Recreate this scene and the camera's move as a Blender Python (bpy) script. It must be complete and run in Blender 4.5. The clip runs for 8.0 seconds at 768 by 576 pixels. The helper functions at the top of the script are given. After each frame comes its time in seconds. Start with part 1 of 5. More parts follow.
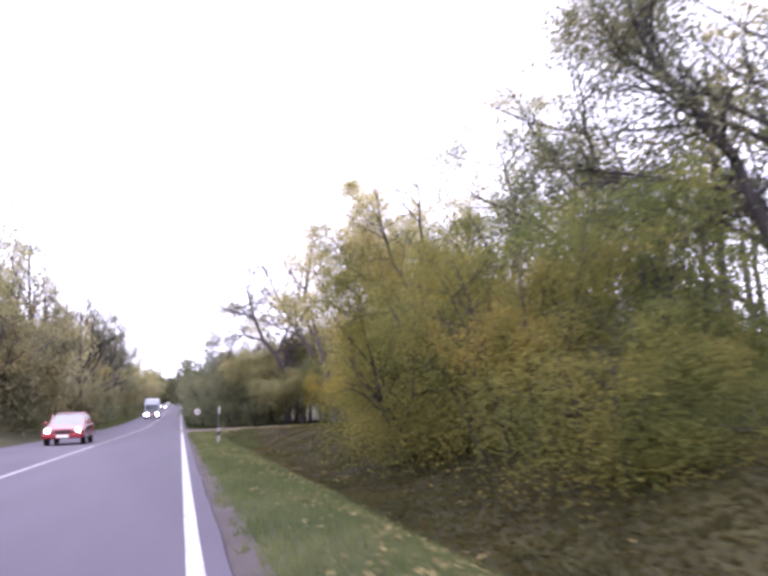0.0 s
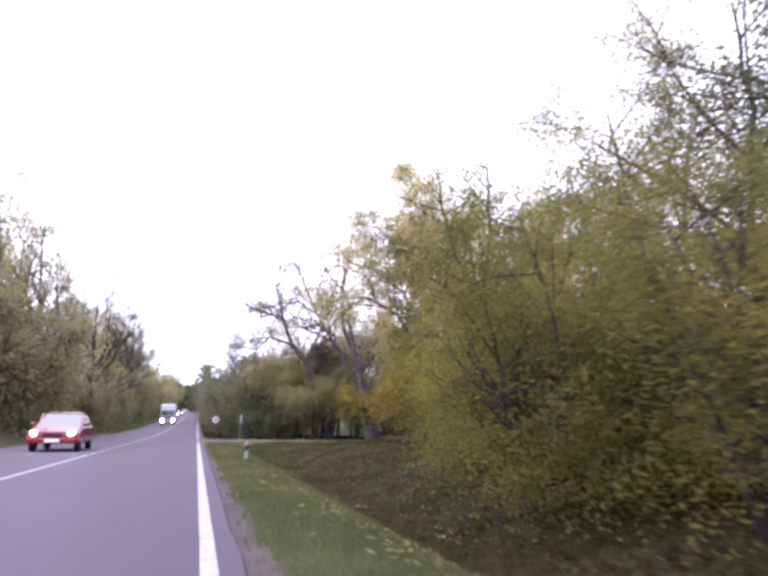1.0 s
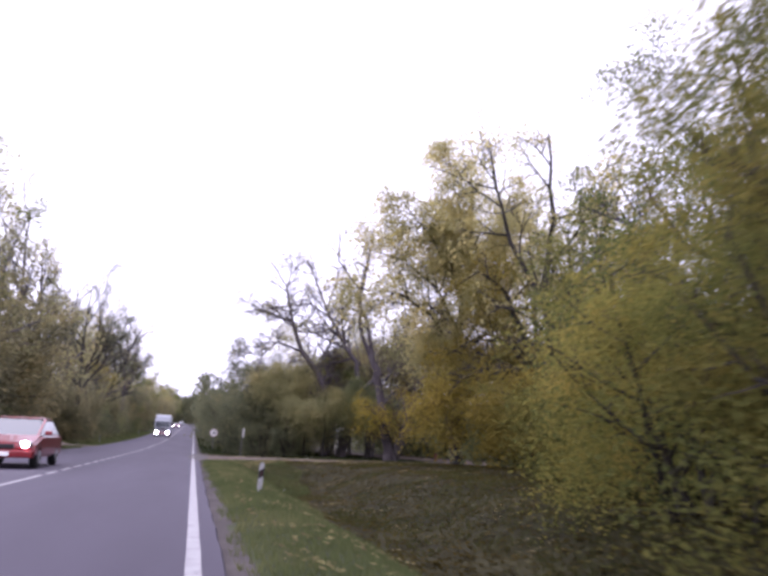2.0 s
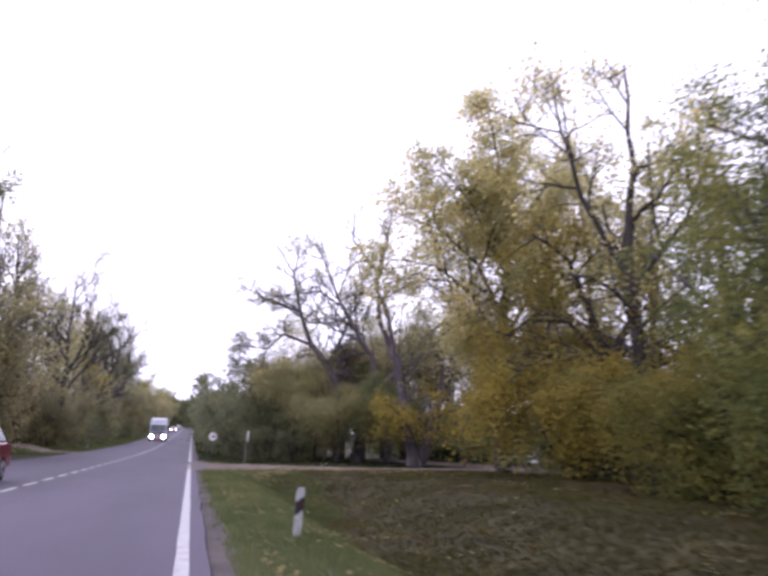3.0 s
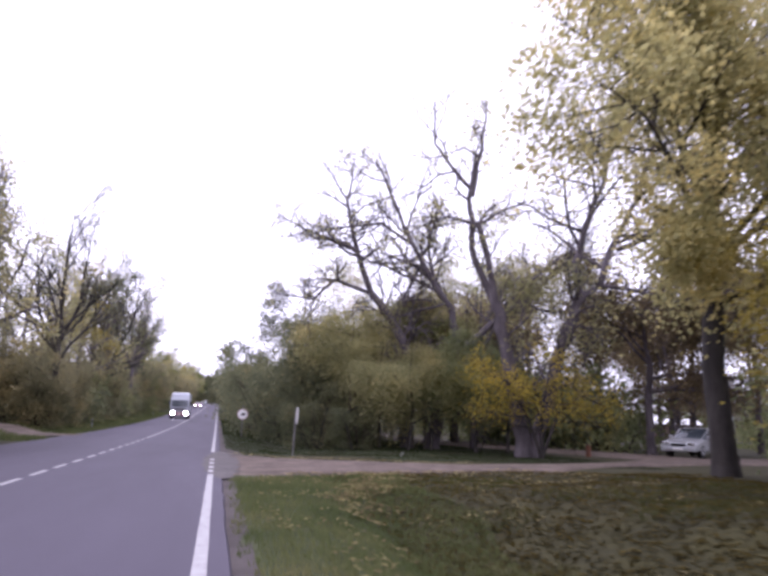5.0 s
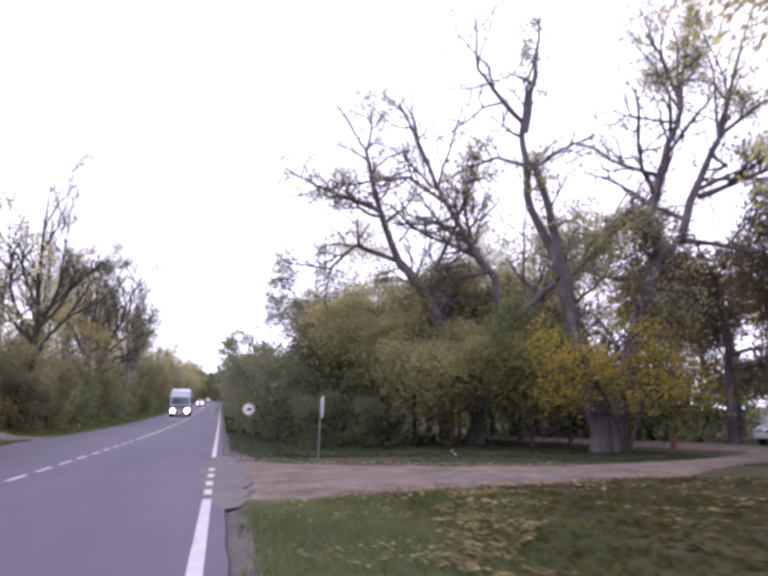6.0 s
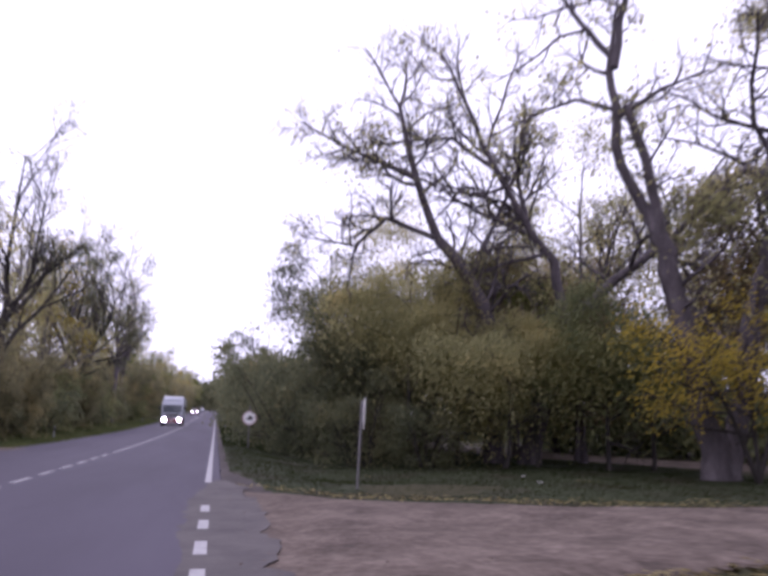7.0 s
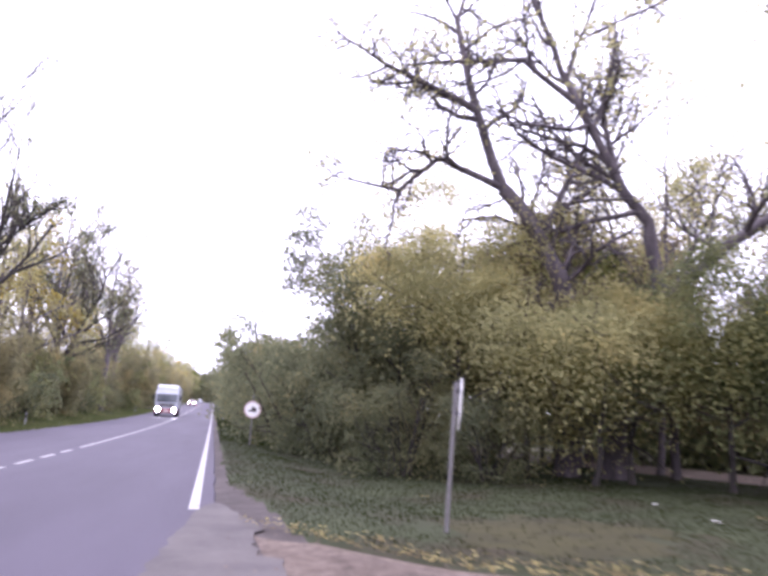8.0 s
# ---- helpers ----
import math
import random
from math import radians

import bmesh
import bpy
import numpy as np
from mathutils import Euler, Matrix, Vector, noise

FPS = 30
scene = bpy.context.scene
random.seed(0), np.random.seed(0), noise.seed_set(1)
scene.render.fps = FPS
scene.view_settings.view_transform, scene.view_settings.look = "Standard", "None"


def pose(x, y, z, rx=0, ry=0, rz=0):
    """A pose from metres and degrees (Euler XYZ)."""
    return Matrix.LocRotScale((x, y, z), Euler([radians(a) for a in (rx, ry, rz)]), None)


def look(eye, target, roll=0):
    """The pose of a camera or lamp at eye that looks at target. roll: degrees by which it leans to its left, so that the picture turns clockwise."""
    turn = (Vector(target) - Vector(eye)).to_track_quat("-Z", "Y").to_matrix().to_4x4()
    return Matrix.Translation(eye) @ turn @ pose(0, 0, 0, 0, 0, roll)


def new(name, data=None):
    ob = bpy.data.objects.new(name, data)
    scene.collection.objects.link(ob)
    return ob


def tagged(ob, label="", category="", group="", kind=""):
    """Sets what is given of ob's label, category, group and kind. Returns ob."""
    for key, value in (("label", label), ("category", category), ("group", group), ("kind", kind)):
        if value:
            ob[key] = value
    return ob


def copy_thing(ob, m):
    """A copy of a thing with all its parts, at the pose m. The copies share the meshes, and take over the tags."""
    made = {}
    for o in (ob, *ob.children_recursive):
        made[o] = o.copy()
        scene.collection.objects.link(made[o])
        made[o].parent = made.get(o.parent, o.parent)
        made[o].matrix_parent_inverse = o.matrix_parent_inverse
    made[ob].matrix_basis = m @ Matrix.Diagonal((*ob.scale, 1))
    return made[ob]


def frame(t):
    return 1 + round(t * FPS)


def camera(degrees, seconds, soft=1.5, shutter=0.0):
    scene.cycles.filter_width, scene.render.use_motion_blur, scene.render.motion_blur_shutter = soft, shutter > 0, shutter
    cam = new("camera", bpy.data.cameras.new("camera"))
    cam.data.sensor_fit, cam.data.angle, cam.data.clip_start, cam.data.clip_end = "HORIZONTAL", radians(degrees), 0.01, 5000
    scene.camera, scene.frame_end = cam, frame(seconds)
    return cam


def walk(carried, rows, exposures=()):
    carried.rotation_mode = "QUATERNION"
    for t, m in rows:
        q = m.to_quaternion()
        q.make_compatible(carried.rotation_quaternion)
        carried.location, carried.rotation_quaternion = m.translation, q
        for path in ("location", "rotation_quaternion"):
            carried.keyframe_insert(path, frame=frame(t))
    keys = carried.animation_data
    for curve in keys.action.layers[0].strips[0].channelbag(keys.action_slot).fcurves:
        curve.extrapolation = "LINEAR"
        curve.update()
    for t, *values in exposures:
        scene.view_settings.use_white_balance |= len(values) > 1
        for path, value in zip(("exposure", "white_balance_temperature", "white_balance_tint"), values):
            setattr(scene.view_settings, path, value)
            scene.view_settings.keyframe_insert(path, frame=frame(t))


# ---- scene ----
cam = camera(57.9, 8.0, soft=3.4, shutter=0.5)
PATH = [
    (0, (-0.104, -6.213, 1.037), (0.456, -4.324, 1.378), -2.4),
    (0.5, (-0.116, -2.745, 1.069), (0.4, -0.842, 1.402), -1.2),
    (1, (-0.144, 0.398, 0.998), (0.355, 2.295, 1.389), 0.5),
    (1.5, (-0.101, 3.61, 1.008), (0.402, 5.502, 1.416), 1.1),
    (1.7, (-0.105, 4.887, 1.005), (0.372, 6.779, 1.444), 2.1),
    (2.8, (-0.028, 11.467, 1.015), (0.5, 13.346, 1.454), 1.7),
    (3, (-0.012, 12.717, 1.06), (0.486, 14.602, 1.507), 1.7),
    (3.5, (0.014, 15.957, 1.056), (0.469, 17.852, 1.506), 1.6),
    (4, (0.053, 19.179, 1.06), (0.534, 21.069, 1.505), 0.5),
    (4.5, (0.059, 22.195, 1.271), (0.523, 24.098, 1.677), 2.9),
    (4.7, (0.054, 23.392, 1.278), (0.501, 25.303, 1.667), 1.9),
    (5.8, (0.071, 30.064, 1.18), (0.502, 31.982, 1.55), 1.7),
    (6, (0.139, 31.251, 1.172), (0.58, 33.168, 1.534), 0.3),
    (6.5, (0.189, 33.956, 1.108), (0.607, 35.839, 1.637), -3.0),
    (7, (0.059, 37.028, 1.127), (0.506, 38.936, 1.524), 1.2),
    (7.5, (0.068, 39.947, 1.187), (0.549, 41.86, 1.516), 1.0),
    (8, (0.118, 42.685, 1.11), (0.561, 44.595, 1.5), 3.0),
]
EXPOSURES = [(0, 1.83, 5740, 32), (0.5, 1.65, 5740, 32), (1, 1.70, 5740, 32), (1.5, 1.25, 5740, 32), (3, 1.25, 5740, 32), (3.5, 1.30, 5740, 32), (4, 1.45, 5740, 32), (4.5, 1.35, 5740, 32), (6, 1.42, 5740, 32), (6.5, 1.80, 5740, 32), (7, 0.85, 5700, 35), (7.5, 1.15, 5700, 35), (8, 2.13, 5740, 32)]
walk(cam, [(t, look(eye, target, roll)) for t, eye, target, roll in PATH], EXPOSURES)


# ---- world and sun: a bright overcast autumn day ----
world = bpy.data.worlds.new("world")
scene.world = world
world.use_nodes = True
wn = world.node_tree
sky = wn.nodes.new("ShaderNodeTexSky")
sky.sky_type = "NISHITA"
sky.sun_disc = False
sky.sun_elevation, sky.sun_rotation = radians(48), radians(200)
sky.air_density, sky.dust_density, sky.ozone_density = 1.0, 4.0, 1.0
grey = wn.nodes.new("ShaderNodeHueSaturation")
grey.inputs["Saturation"].default_value = 0.18
wn.links.new(sky.outputs[0], grey.inputs["Color"])
cloud = wn.nodes.new("ShaderNodeMix")
cloud.data_type = "RGBA"
cloud.inputs["Factor"].default_value = 0.8
cloud.inputs["B"].default_value = (5.2, 5.15, 5.3, 1.0)
wn.links.new(grey.outputs[0], cloud.inputs["A"])
wn.links.new(cloud.outputs["Result"], wn.nodes["Background"].inputs["Color"])
wn.nodes["Background"].inputs["Strength"].default_value = 0.15
sun = new("sun", bpy.data.lights.new("sun", "SUN"))
sun.data.energy, sun.data.angle, sun.data.color = 0.5, radians(40), (1.0, 0.96, 0.9)
sun.matrix_world = look((0, 0, 60), (18, -34, 0))

# ---- materials ----


def material(name, rough=0.8, metal=0.0):
    m = bpy.data.materials.new(name)
    m.use_nodes = True
    b = m.node_tree.nodes["Principled BSDF"]
    b.inputs["Roughness"].default_value, b.inputs["Metallic"].default_value = rough, metal
    b.inputs["Specular IOR Level"].default_value = 0.3
    return m, m.node_tree, b


def ramp_node(nt, stops):
    r = nt.nodes.new("ShaderNodeValToRGB")
    e = r.color_ramp.elements
    while len(e) < len(stops):
        e.new(0.5)
    for el, (p, c) in zip(e, stops):
        el.position, el.color = p, (*c, 1)
    return r


def noise_node(nt, scale, detail=4, rough=0.6, stretch=None):
    n = nt.nodes.new("ShaderNodeTexNoise")
    n.inputs["Scale"].default_value, n.inputs["Detail"].default_value, n.inputs["Roughness"].default_value = scale, detail, rough
    g = nt.nodes.new("ShaderNodeNewGeometry")
    if stretch:
        mp = nt.nodes.new("ShaderNodeMapping")
        mp.inputs["Scale"].default_value = stretch
        nt.links.new(g.outputs["Position"], mp.inputs["Vector"])
        nt.links.new(mp.outputs[0], n.inputs["Vector"])
    else:
        nt.links.new(g.outputs["Position"], n.inputs["Vector"])
    return n


def math_node(nt, op, a, b):
    m = nt.nodes.new("ShaderNodeMath")
    m.operation = op
    for i, v in enumerate((a, b)):
        if isinstance(v, (int, float)):
            m.inputs[i].default_value = v
        else:
            nt.links.new(v, m.inputs[i])
    return m.outputs[0]


def surface(name, stops, scale, rough=0.85, bump=0.3, grain=60.0, grain_amount=0.3, stretch=None, metal=0.0, spread=1.0):
    """Two scales of noise drive the colour; the fine one also the relief."""
    m, nt, b = material(name, rough, metal)
    a = noise_node(nt, scale, 5, 0.65, stretch)
    f = noise_node(nt, grain, 3, 0.7)
    mix = math_node(nt, "ADD", math_node(nt, "MULTIPLY", a.outputs["Fac"], spread), math_node(nt, "MULTIPLY", math_node(nt, "SUBTRACT", f.outputs["Fac"], 0.5), grain_amount))
    r = ramp_node(nt, stops)
    nt.links.new(mix, r.inputs[0])
    nt.links.new(r.outputs[0], b.inputs["Base Color"])
    if bump:
        bp = nt.nodes.new("ShaderNodeBump")
        bp.inputs["Strength"].default_value, bp.inputs["Distance"].default_value = bump, 0.02
        nt.links.new(mix, bp.inputs["Height"])
        nt.links.new(bp.outputs[0], b.inputs["Normal"])
    return m


def plain(name, colour, rough=0.5, metal=0.0, wear=0.25, coat=0.0):
    """Paint, plastic or metal with slight soiling."""
    m, nt, b = material(name, rough, metal)
    n = noise_node(nt, 9.0, 5, 0.7)
    r = ramp_node(nt, [(0.35, tuple(c * (1 - wear) for c in colour)), (0.62, colour)])
    nt.links.new(n.outputs["Fac"], r.inputs[0])
    nt.links.new(r.outputs[0], b.inputs["Base Color"])
    b.inputs["Coat Weight"].default_value = coat
    return m


def leaf_material(name, stops, clump=0.45, through_light=0.62):
    """Thin leaves: diffuse with light coming through, coloured leaf by leaf and clump by clump."""
    m = bpy.data.materials.new(name)
    m.use_nodes = True
    nt = m.node_tree
    nt.nodes.remove(nt.nodes["Principled BSDF"])
    g = nt.nodes.new("ShaderNodeNewGeometry")
    n = noise_node(nt, clump, 3, 0.6)
    v = math_node(nt, "ADD", math_node(nt, "MULTIPLY", g.outputs["Random Per Island"], 0.16),
                  math_node(nt, "MULTIPLY", math_node(nt, "SUBTRACT", n.outputs["Fac"], 0.22), 1.5))
    r = ramp_node(nt, stops)
    nt.links.new(v, r.inputs[0])
    d = nt.nodes.new("ShaderNodeBsdfDiffuse")
    t = nt.nodes.new("ShaderNodeBsdfTranslucent")
    x = nt.nodes.new("ShaderNodeMixShader")
    x.inputs[0].default_value = through_light
    nt.links.new(r.outputs[0], d.inputs["Color"])
    nt.links.new(r.outputs[0], t.inputs["Color"])
    nt.links.new(d.outputs[0], x.inputs[1])
    nt.links.new(t.outputs[0], x.inputs[2])
    nt.links.new(x.outputs[0], nt.nodes["Material Output"].inputs["Surface"])
    return m


ASPHALT = surface("asphalt", [(0.3, (0.0529, 0.0454, 0.0622)), (0.55, (0.0731, 0.063, 0.0857)), (0.75, (0.0907, 0.0806, 0.104))], 0.5, 0.8, 0.35, 160, 0.4, (0.605, 0.0823, 0.605))
LINE = surface("road_paint", [(0.28, (0.151, 0.144, 0.151)), (0.42, (0.302, 0.291, 0.295)), (0.7, (0.378, 0.366, 0.366))], 5.0, 0.6, 0.1, 90, 0.35)
DIRT = surface("packed_dirt", [(0.26, (0.0483, 0.0352, 0.028)), (0.5, (0.109, 0.0822, 0.0663)), (0.78, (0.187, 0.147, 0.122))], 1.1, 0.95, 0.9, 9, 0.8)
SOIL = surface("verge_soil", [(0.3, (0.0252, 0.0309, 0.0108)), (0.5, (0.0405, 0.0488, 0.0164)), (0.75, (0.0592, 0.0641, 0.0244))], 0.7, 0.95, 0.15, 22, 0.35)
# verge soil darkened for tree shade, mottled with worn brown patches
SHADED_LAWN_SOIL = surface("worn_lawn_soil_shade", [(0.36, (0.03, 0.024, 0.0105)), (0.5, (0.025, 0.0315, 0.0105)), (0.7, (0.034, 0.041, 0.0145))], 0.5, 0.95, 0.15, 22, 0.35)
LITTER_SOIL = surface("leaf_litter_soil", [(0.3, (0.0175, 0.0164, 0.00482)), (0.5, (0.0317, 0.0291, 0.00814)), (0.75, (0.0497, 0.0449, 0.0122))], 0.9, 0.95, 0.15, 14, 0.45)
DUST = surface("dusty_asphalt", [(0.3, (0.0686, 0.06, 0.0617)), (0.5, (0.0943, 0.0831, 0.0815)), (0.75, (0.12, 0.106, 0.102))], 1.6, 0.9, 0.3, 70, 0.5)
SHOULDER = surface("shoulder_soil", [(0.3, (0.0361, 0.0294, 0.0269)), (0.5, (0.0622, 0.0512, 0.0487)), (0.75, (0.0932, 0.0798, 0.0739))], 1.2, 0.95, 0.8, 30, 0.5)
BARK = surface("bark", [(0.3, (0.0526, 0.0442, 0.048)), (0.55, (0.105, 0.0894, 0.0959)), (0.75, (0.179, 0.155, 0.163))], 2.5, 0.95, 0.8, 26, 0.5, (1.05, 1.03, 0.272))
YOUNG_BARK = surface("dark_young_bark", [(0.3, (0.022, 0.019, 0.018)), (0.7, (0.06, 0.052, 0.047))], 3, 0.9, 0.5, 30, 0.4, (1, 1, 0.25))
LEAF_GREEN = leaf_material("olive_green_leaves", [(0.15, (0.0918, 0.114, 0.0449)), (0.45, (0.15, 0.174, 0.0581)), (0.7, (0.225, 0.217, 0.0675)), (0.92, (0.344, 0.282, 0.0829))], 0.6)
LEAF_OLIVE = leaf_material("olive_leaves", [(0.15, (0.258, 0.254, 0.135)), (0.45, (0.336, 0.322, 0.154)), (0.7, (0.426, 0.377, 0.17)), (0.92, (0.533, 0.425, 0.192))])
LEAF_HEDGE = leaf_material("grey_green_leaves", [(0.15, (0.102, 0.116, 0.0722)), (0.45, (0.151, 0.163, 0.0944)), (0.7, (0.205, 0.198, 0.102)), (0.92, (0.293, 0.248, 0.122))])
LEAF_MIXED = leaf_material("green_and_yellow_leaves", [(0.2, (0.103, 0.118, 0.0395)), (0.42, (0.155, 0.16, 0.0485)), (0.62, (0.224, 0.194, 0.0546)), (0.9, (0.345, 0.265, 0.0694))], 0.7, 0.58)
LEAF_YELLOW = leaf_material("yellow_leaves", [(0.15, (0.338, 0.33, 0.162)), (0.45, (0.454, 0.414, 0.187)), (0.7, (0.604, 0.512, 0.21)), (0.92, (0.744, 0.602, 0.24))], 0.45, 0.66)
LEAF_AMBER = leaf_material("dull_yellow_leaves", [(0.15, (0.204, 0.174, 0.0458)), (0.45, (0.276, 0.225, 0.0553)), (0.7, (0.352, 0.271, 0.0627)), (0.92, (0.449, 0.333, 0.0766))], 0.6, 0.55)
# darker copy of the grass blades, tree shade put into the colour
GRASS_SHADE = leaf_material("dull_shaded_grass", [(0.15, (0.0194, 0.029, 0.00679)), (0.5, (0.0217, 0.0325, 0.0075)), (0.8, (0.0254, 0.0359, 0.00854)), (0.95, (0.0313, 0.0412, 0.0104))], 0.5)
LEAF_BRIGHT = leaf_material("yellow_green_leaves", [(0.15, (0.118, 0.139, 0.0429)), (0.4, (0.213, 0.216, 0.0587)), (0.65, (0.334, 0.282, 0.0715)), (0.92, (0.495, 0.364, 0.0927))], 0.6, 0.58)
LEAF_DARK = leaf_material("dark_green_leaves", [(0.15, (0.101, 0.122, 0.0693)), (0.5, (0.193, 0.213, 0.102)), (0.9, (0.34, 0.314, 0.132))], 0.5, 0.45)
LEAF_DRY = leaf_material("dry_brown_leaves", [(0.12, (0.0292, 0.0233, 0.00893)), (0.4, (0.0623, 0.0494, 0.017)), (0.7, (0.108, 0.0822, 0.026)), (0.95, (0.217, 0.165, 0.0486))], 2.2)
LEAF_FALLEN = leaf_material("fallen_yellow_leaves", [(0.15, (0.109, 0.0857, 0.0502)), (0.4, (0.208, 0.167, 0.0889)), (0.62, (0.366, 0.311, 0.145)), (0.9, (0.562, 0.503, 0.25))], 3.0)
LEAF_GOLD = leaf_material("golden_leaves", [(0.15, (0.23, 0.185, 0.0444)), (0.45, (0.367, 0.287, 0.057)), (0.7, (0.496, 0.379, 0.0696)), (0.92, (0.589, 0.443, 0.0822))], 0.8, 0.6)
LEAF_THICKET = leaf_material("olive_brown_leaves", [(0.15, (0.142, 0.142, 0.096)), (0.45, (0.237, 0.224, 0.128)), (0.7, (0.355, 0.301, 0.147)), (0.92, (0.509, 0.391, 0.179))], 0.35)
LEAF_WEED = leaf_material("dull_weed_leaves", [(0.15, (0.0336, 0.0378, 0.0168)), (0.5, (0.063, 0.0655, 0.0252)), (0.8, (0.109, 0.0966, 0.0336)), (0.95, (0.202, 0.168, 0.0504))], 0.8)
LEAF_BROWN = leaf_material("brownish_leaves", [(0.15, (0.0938, 0.0813, 0.0585)), (0.45, (0.156, 0.125, 0.0806)), (0.7, (0.237, 0.181, 0.101)), (0.92, (0.35, 0.263, 0.13))], 0.4, 0.5)
GRASS = leaf_material("grass_blades", [(0.15, (0.0744, 0.098, 0.0386)), (0.5, (0.124, 0.146, 0.0594)), (0.8, (0.188, 0.186, 0.0816)), (0.95, (0.267, 0.229, 0.122))], 0.5)
GRASS_SHORT = leaf_material("dull_grass_blades", [(0.15, (0.0454, 0.0554, 0.0222)), (0.5, (0.0806, 0.089, 0.0323)), (0.8, (0.121, 0.113, 0.0464)), (0.95, (0.171, 0.141, 0.0655))], 0.3)
WHITE_PLASTIC = plain("white_plastic", (0.36, 0.36, 0.35), 0.5, 0, 0.4)
BLACK_PLASTIC = plain("black_plastic", (0.02, 0.02, 0.022), 0.5)
REFLECTOR = plain("red_reflector", (0.045, 0.017, 0.014), 0.35)
STEEL = plain("galvanised_steel", (0.42, 0.42, 0.43), 0.5, 0.7)
POST_STEEL = plain("weathered_post_steel", (0.2, 0.19, 0.19), 0.6, 0.3)
DARK_STEEL = plain("dark_steel", (0.09, 0.085, 0.09), 0.55, 0.4)
SIGN_WHITE = plain("sign_white", (0.82, 0.81, 0.8), 0.4, 0, 0.08)
SIGN_RED = plain("sign_faded_red", (0.5, 0.37, 0.36), 0.4, 0, 0.12)
SIGN_BLACK = plain("sign_black", (0.06, 0.05, 0.055), 0.5)
RED_PAINT = plain("red_car_paint", (0.2, 0.012, 0.016), 0.28, 0.2, 0.1, 0.6)
WHITE_PAINT = plain("white_cab_paint", (0.42, 0.44, 0.49), 0.35, 0, 0.12, 0.4)
SILVER_PAINT = plain("silver_car_paint", (0.5, 0.51, 0.53), 0.35, 0.5, 0.1, 0.5)
RUBBER = plain("rubber", (0.02, 0.02, 0.02), 0.85)
CHROME = plain("chrome", (0.7, 0.7, 0.7), 0.15, 1.0, 0.1)
WOOD = surface("weathered_wood", [(0.3, (0.06, 0.045, 0.035)), (0.7, (0.14, 0.1, 0.075))], 3, 0.85, 0.4, 30, 0.4, (1, 1, 0.2))
STUMP_PAINT = surface("worn_red_paint", [(0.3, (0.1, 0.05, 0.035)), (0.7, (0.2, 0.085, 0.05))], 4, 0.8, 0.3, 30, 0.4)
SHED_WALL = surface("brown_plank_wall", [(0.3, (0.05, 0.03, 0.024)), (0.7, (0.11, 0.065, 0.05))], 2, 0.85, 0.4, 20, 0.3, (6, 6, 0.3))
# near-white tone stands in for bright sky above the brown wall
SKY_GAP_ROOF = surface("sky_gap_pale_roof", [(0.3, (0.6, 0.6, 0.6)), (0.7, (0.8, 0.8, 0.8))], 1.5, 0.5, 0.1, 20, 0.2)
LAMP, lamp_nt, lamp_b = material("headlamp_on", 0.2)
lamp_b.inputs["Base Color"].default_value = (0.9, 0.9, 0.9, 1)
lamp_b.inputs["Emission Color"].default_value = (1.0, 0.97, 0.92, 1)
lamp_b.inputs["Emission Strength"].default_value = 25.0
GLASS, glass_nt, glass_b = material("tinted_glass", 0.08)
glass_b.inputs["Base Color"].default_value = (0.035, 0.045, 0.055, 1)
glass_b.inputs["Specular IOR Level"].default_value = 0.6

# ---- mesh helpers ----


def mesh_from(name, verts, faces, mats, smooth=False, index=None):
    me = bpy.data.meshes.new(name)
    me.from_pydata([tuple(v) for v in verts], [], faces)
    for m in mats:
        me.materials.append(m)
    if smooth:
        me.shade_smooth()
    if index is not None:
        me.polygons.foreach_set("material_index", index)
    me.update()
    return me


def link_part(name, me, parent=None, label=""):
    ob = new(name, me)
    if parent is not None:
        ob.parent = parent
    if label:
        ob["label"] = label
    return ob


def part(name, bm, mat, parent=None, label="", smooth=False):
    """Links a bmesh as one mesh object under a thing or a part."""
    me = bpy.data.meshes.new(name)
    bm.normal_update()
    bm.to_mesh(me)
    bm.free()
    me.materials.append(mat)
    if smooth:
        me.shade_smooth()
    return link_part(name, me, parent, label)


def thing(name, m, label, category, group="", kind=""):
    ob = new(name)
    ob.empty_display_size = 0.3
    ob.matrix_world = m
    return tagged(ob, label, category, group, kind)


def box(size, at=(0, 0, 0), bevel=0.0, turn=None):
    bm = bmesh.new()
    bmesh.ops.create_cube(bm, size=1.0)
    bmesh.ops.scale(bm, vec=size, verts=bm.verts)
    if bevel:
        bmesh.ops.bevel(bm, geom=bm.edges[:], offset=bevel, segments=2, affect="EDGES", profile=0.5)
    bmesh.ops.transform(bm, matrix=Matrix.Translation(at) @ (turn or Matrix()), verts=bm.verts)
    return bm


def disc(radius, depth, at=(0, 0, 0), axis="Z", segments=24, r2=None, bevel=0.0):
    bm = bmesh.new()
    bmesh.ops.create_cone(bm, cap_ends=True, segments=segments, radius1=radius, radius2=radius if r2 is None else r2, depth=depth)
    if bevel:
        rim = [e for e in bm.edges if abs(e.verts[0].co.z - e.verts[1].co.z) < 1e-5]
        bmesh.ops.bevel(bm, geom=rim, offset=bevel, segments=2, affect="EDGES")
    turn = {"Z": Matrix(), "X": Matrix.Rotation(radians(90), 4, "Y"), "Y": Matrix.Rotation(radians(90), 4, "X")}[axis]
    bmesh.ops.transform(bm, matrix=Matrix.Translation(at) @ turn, verts=bm.verts)
    return bm


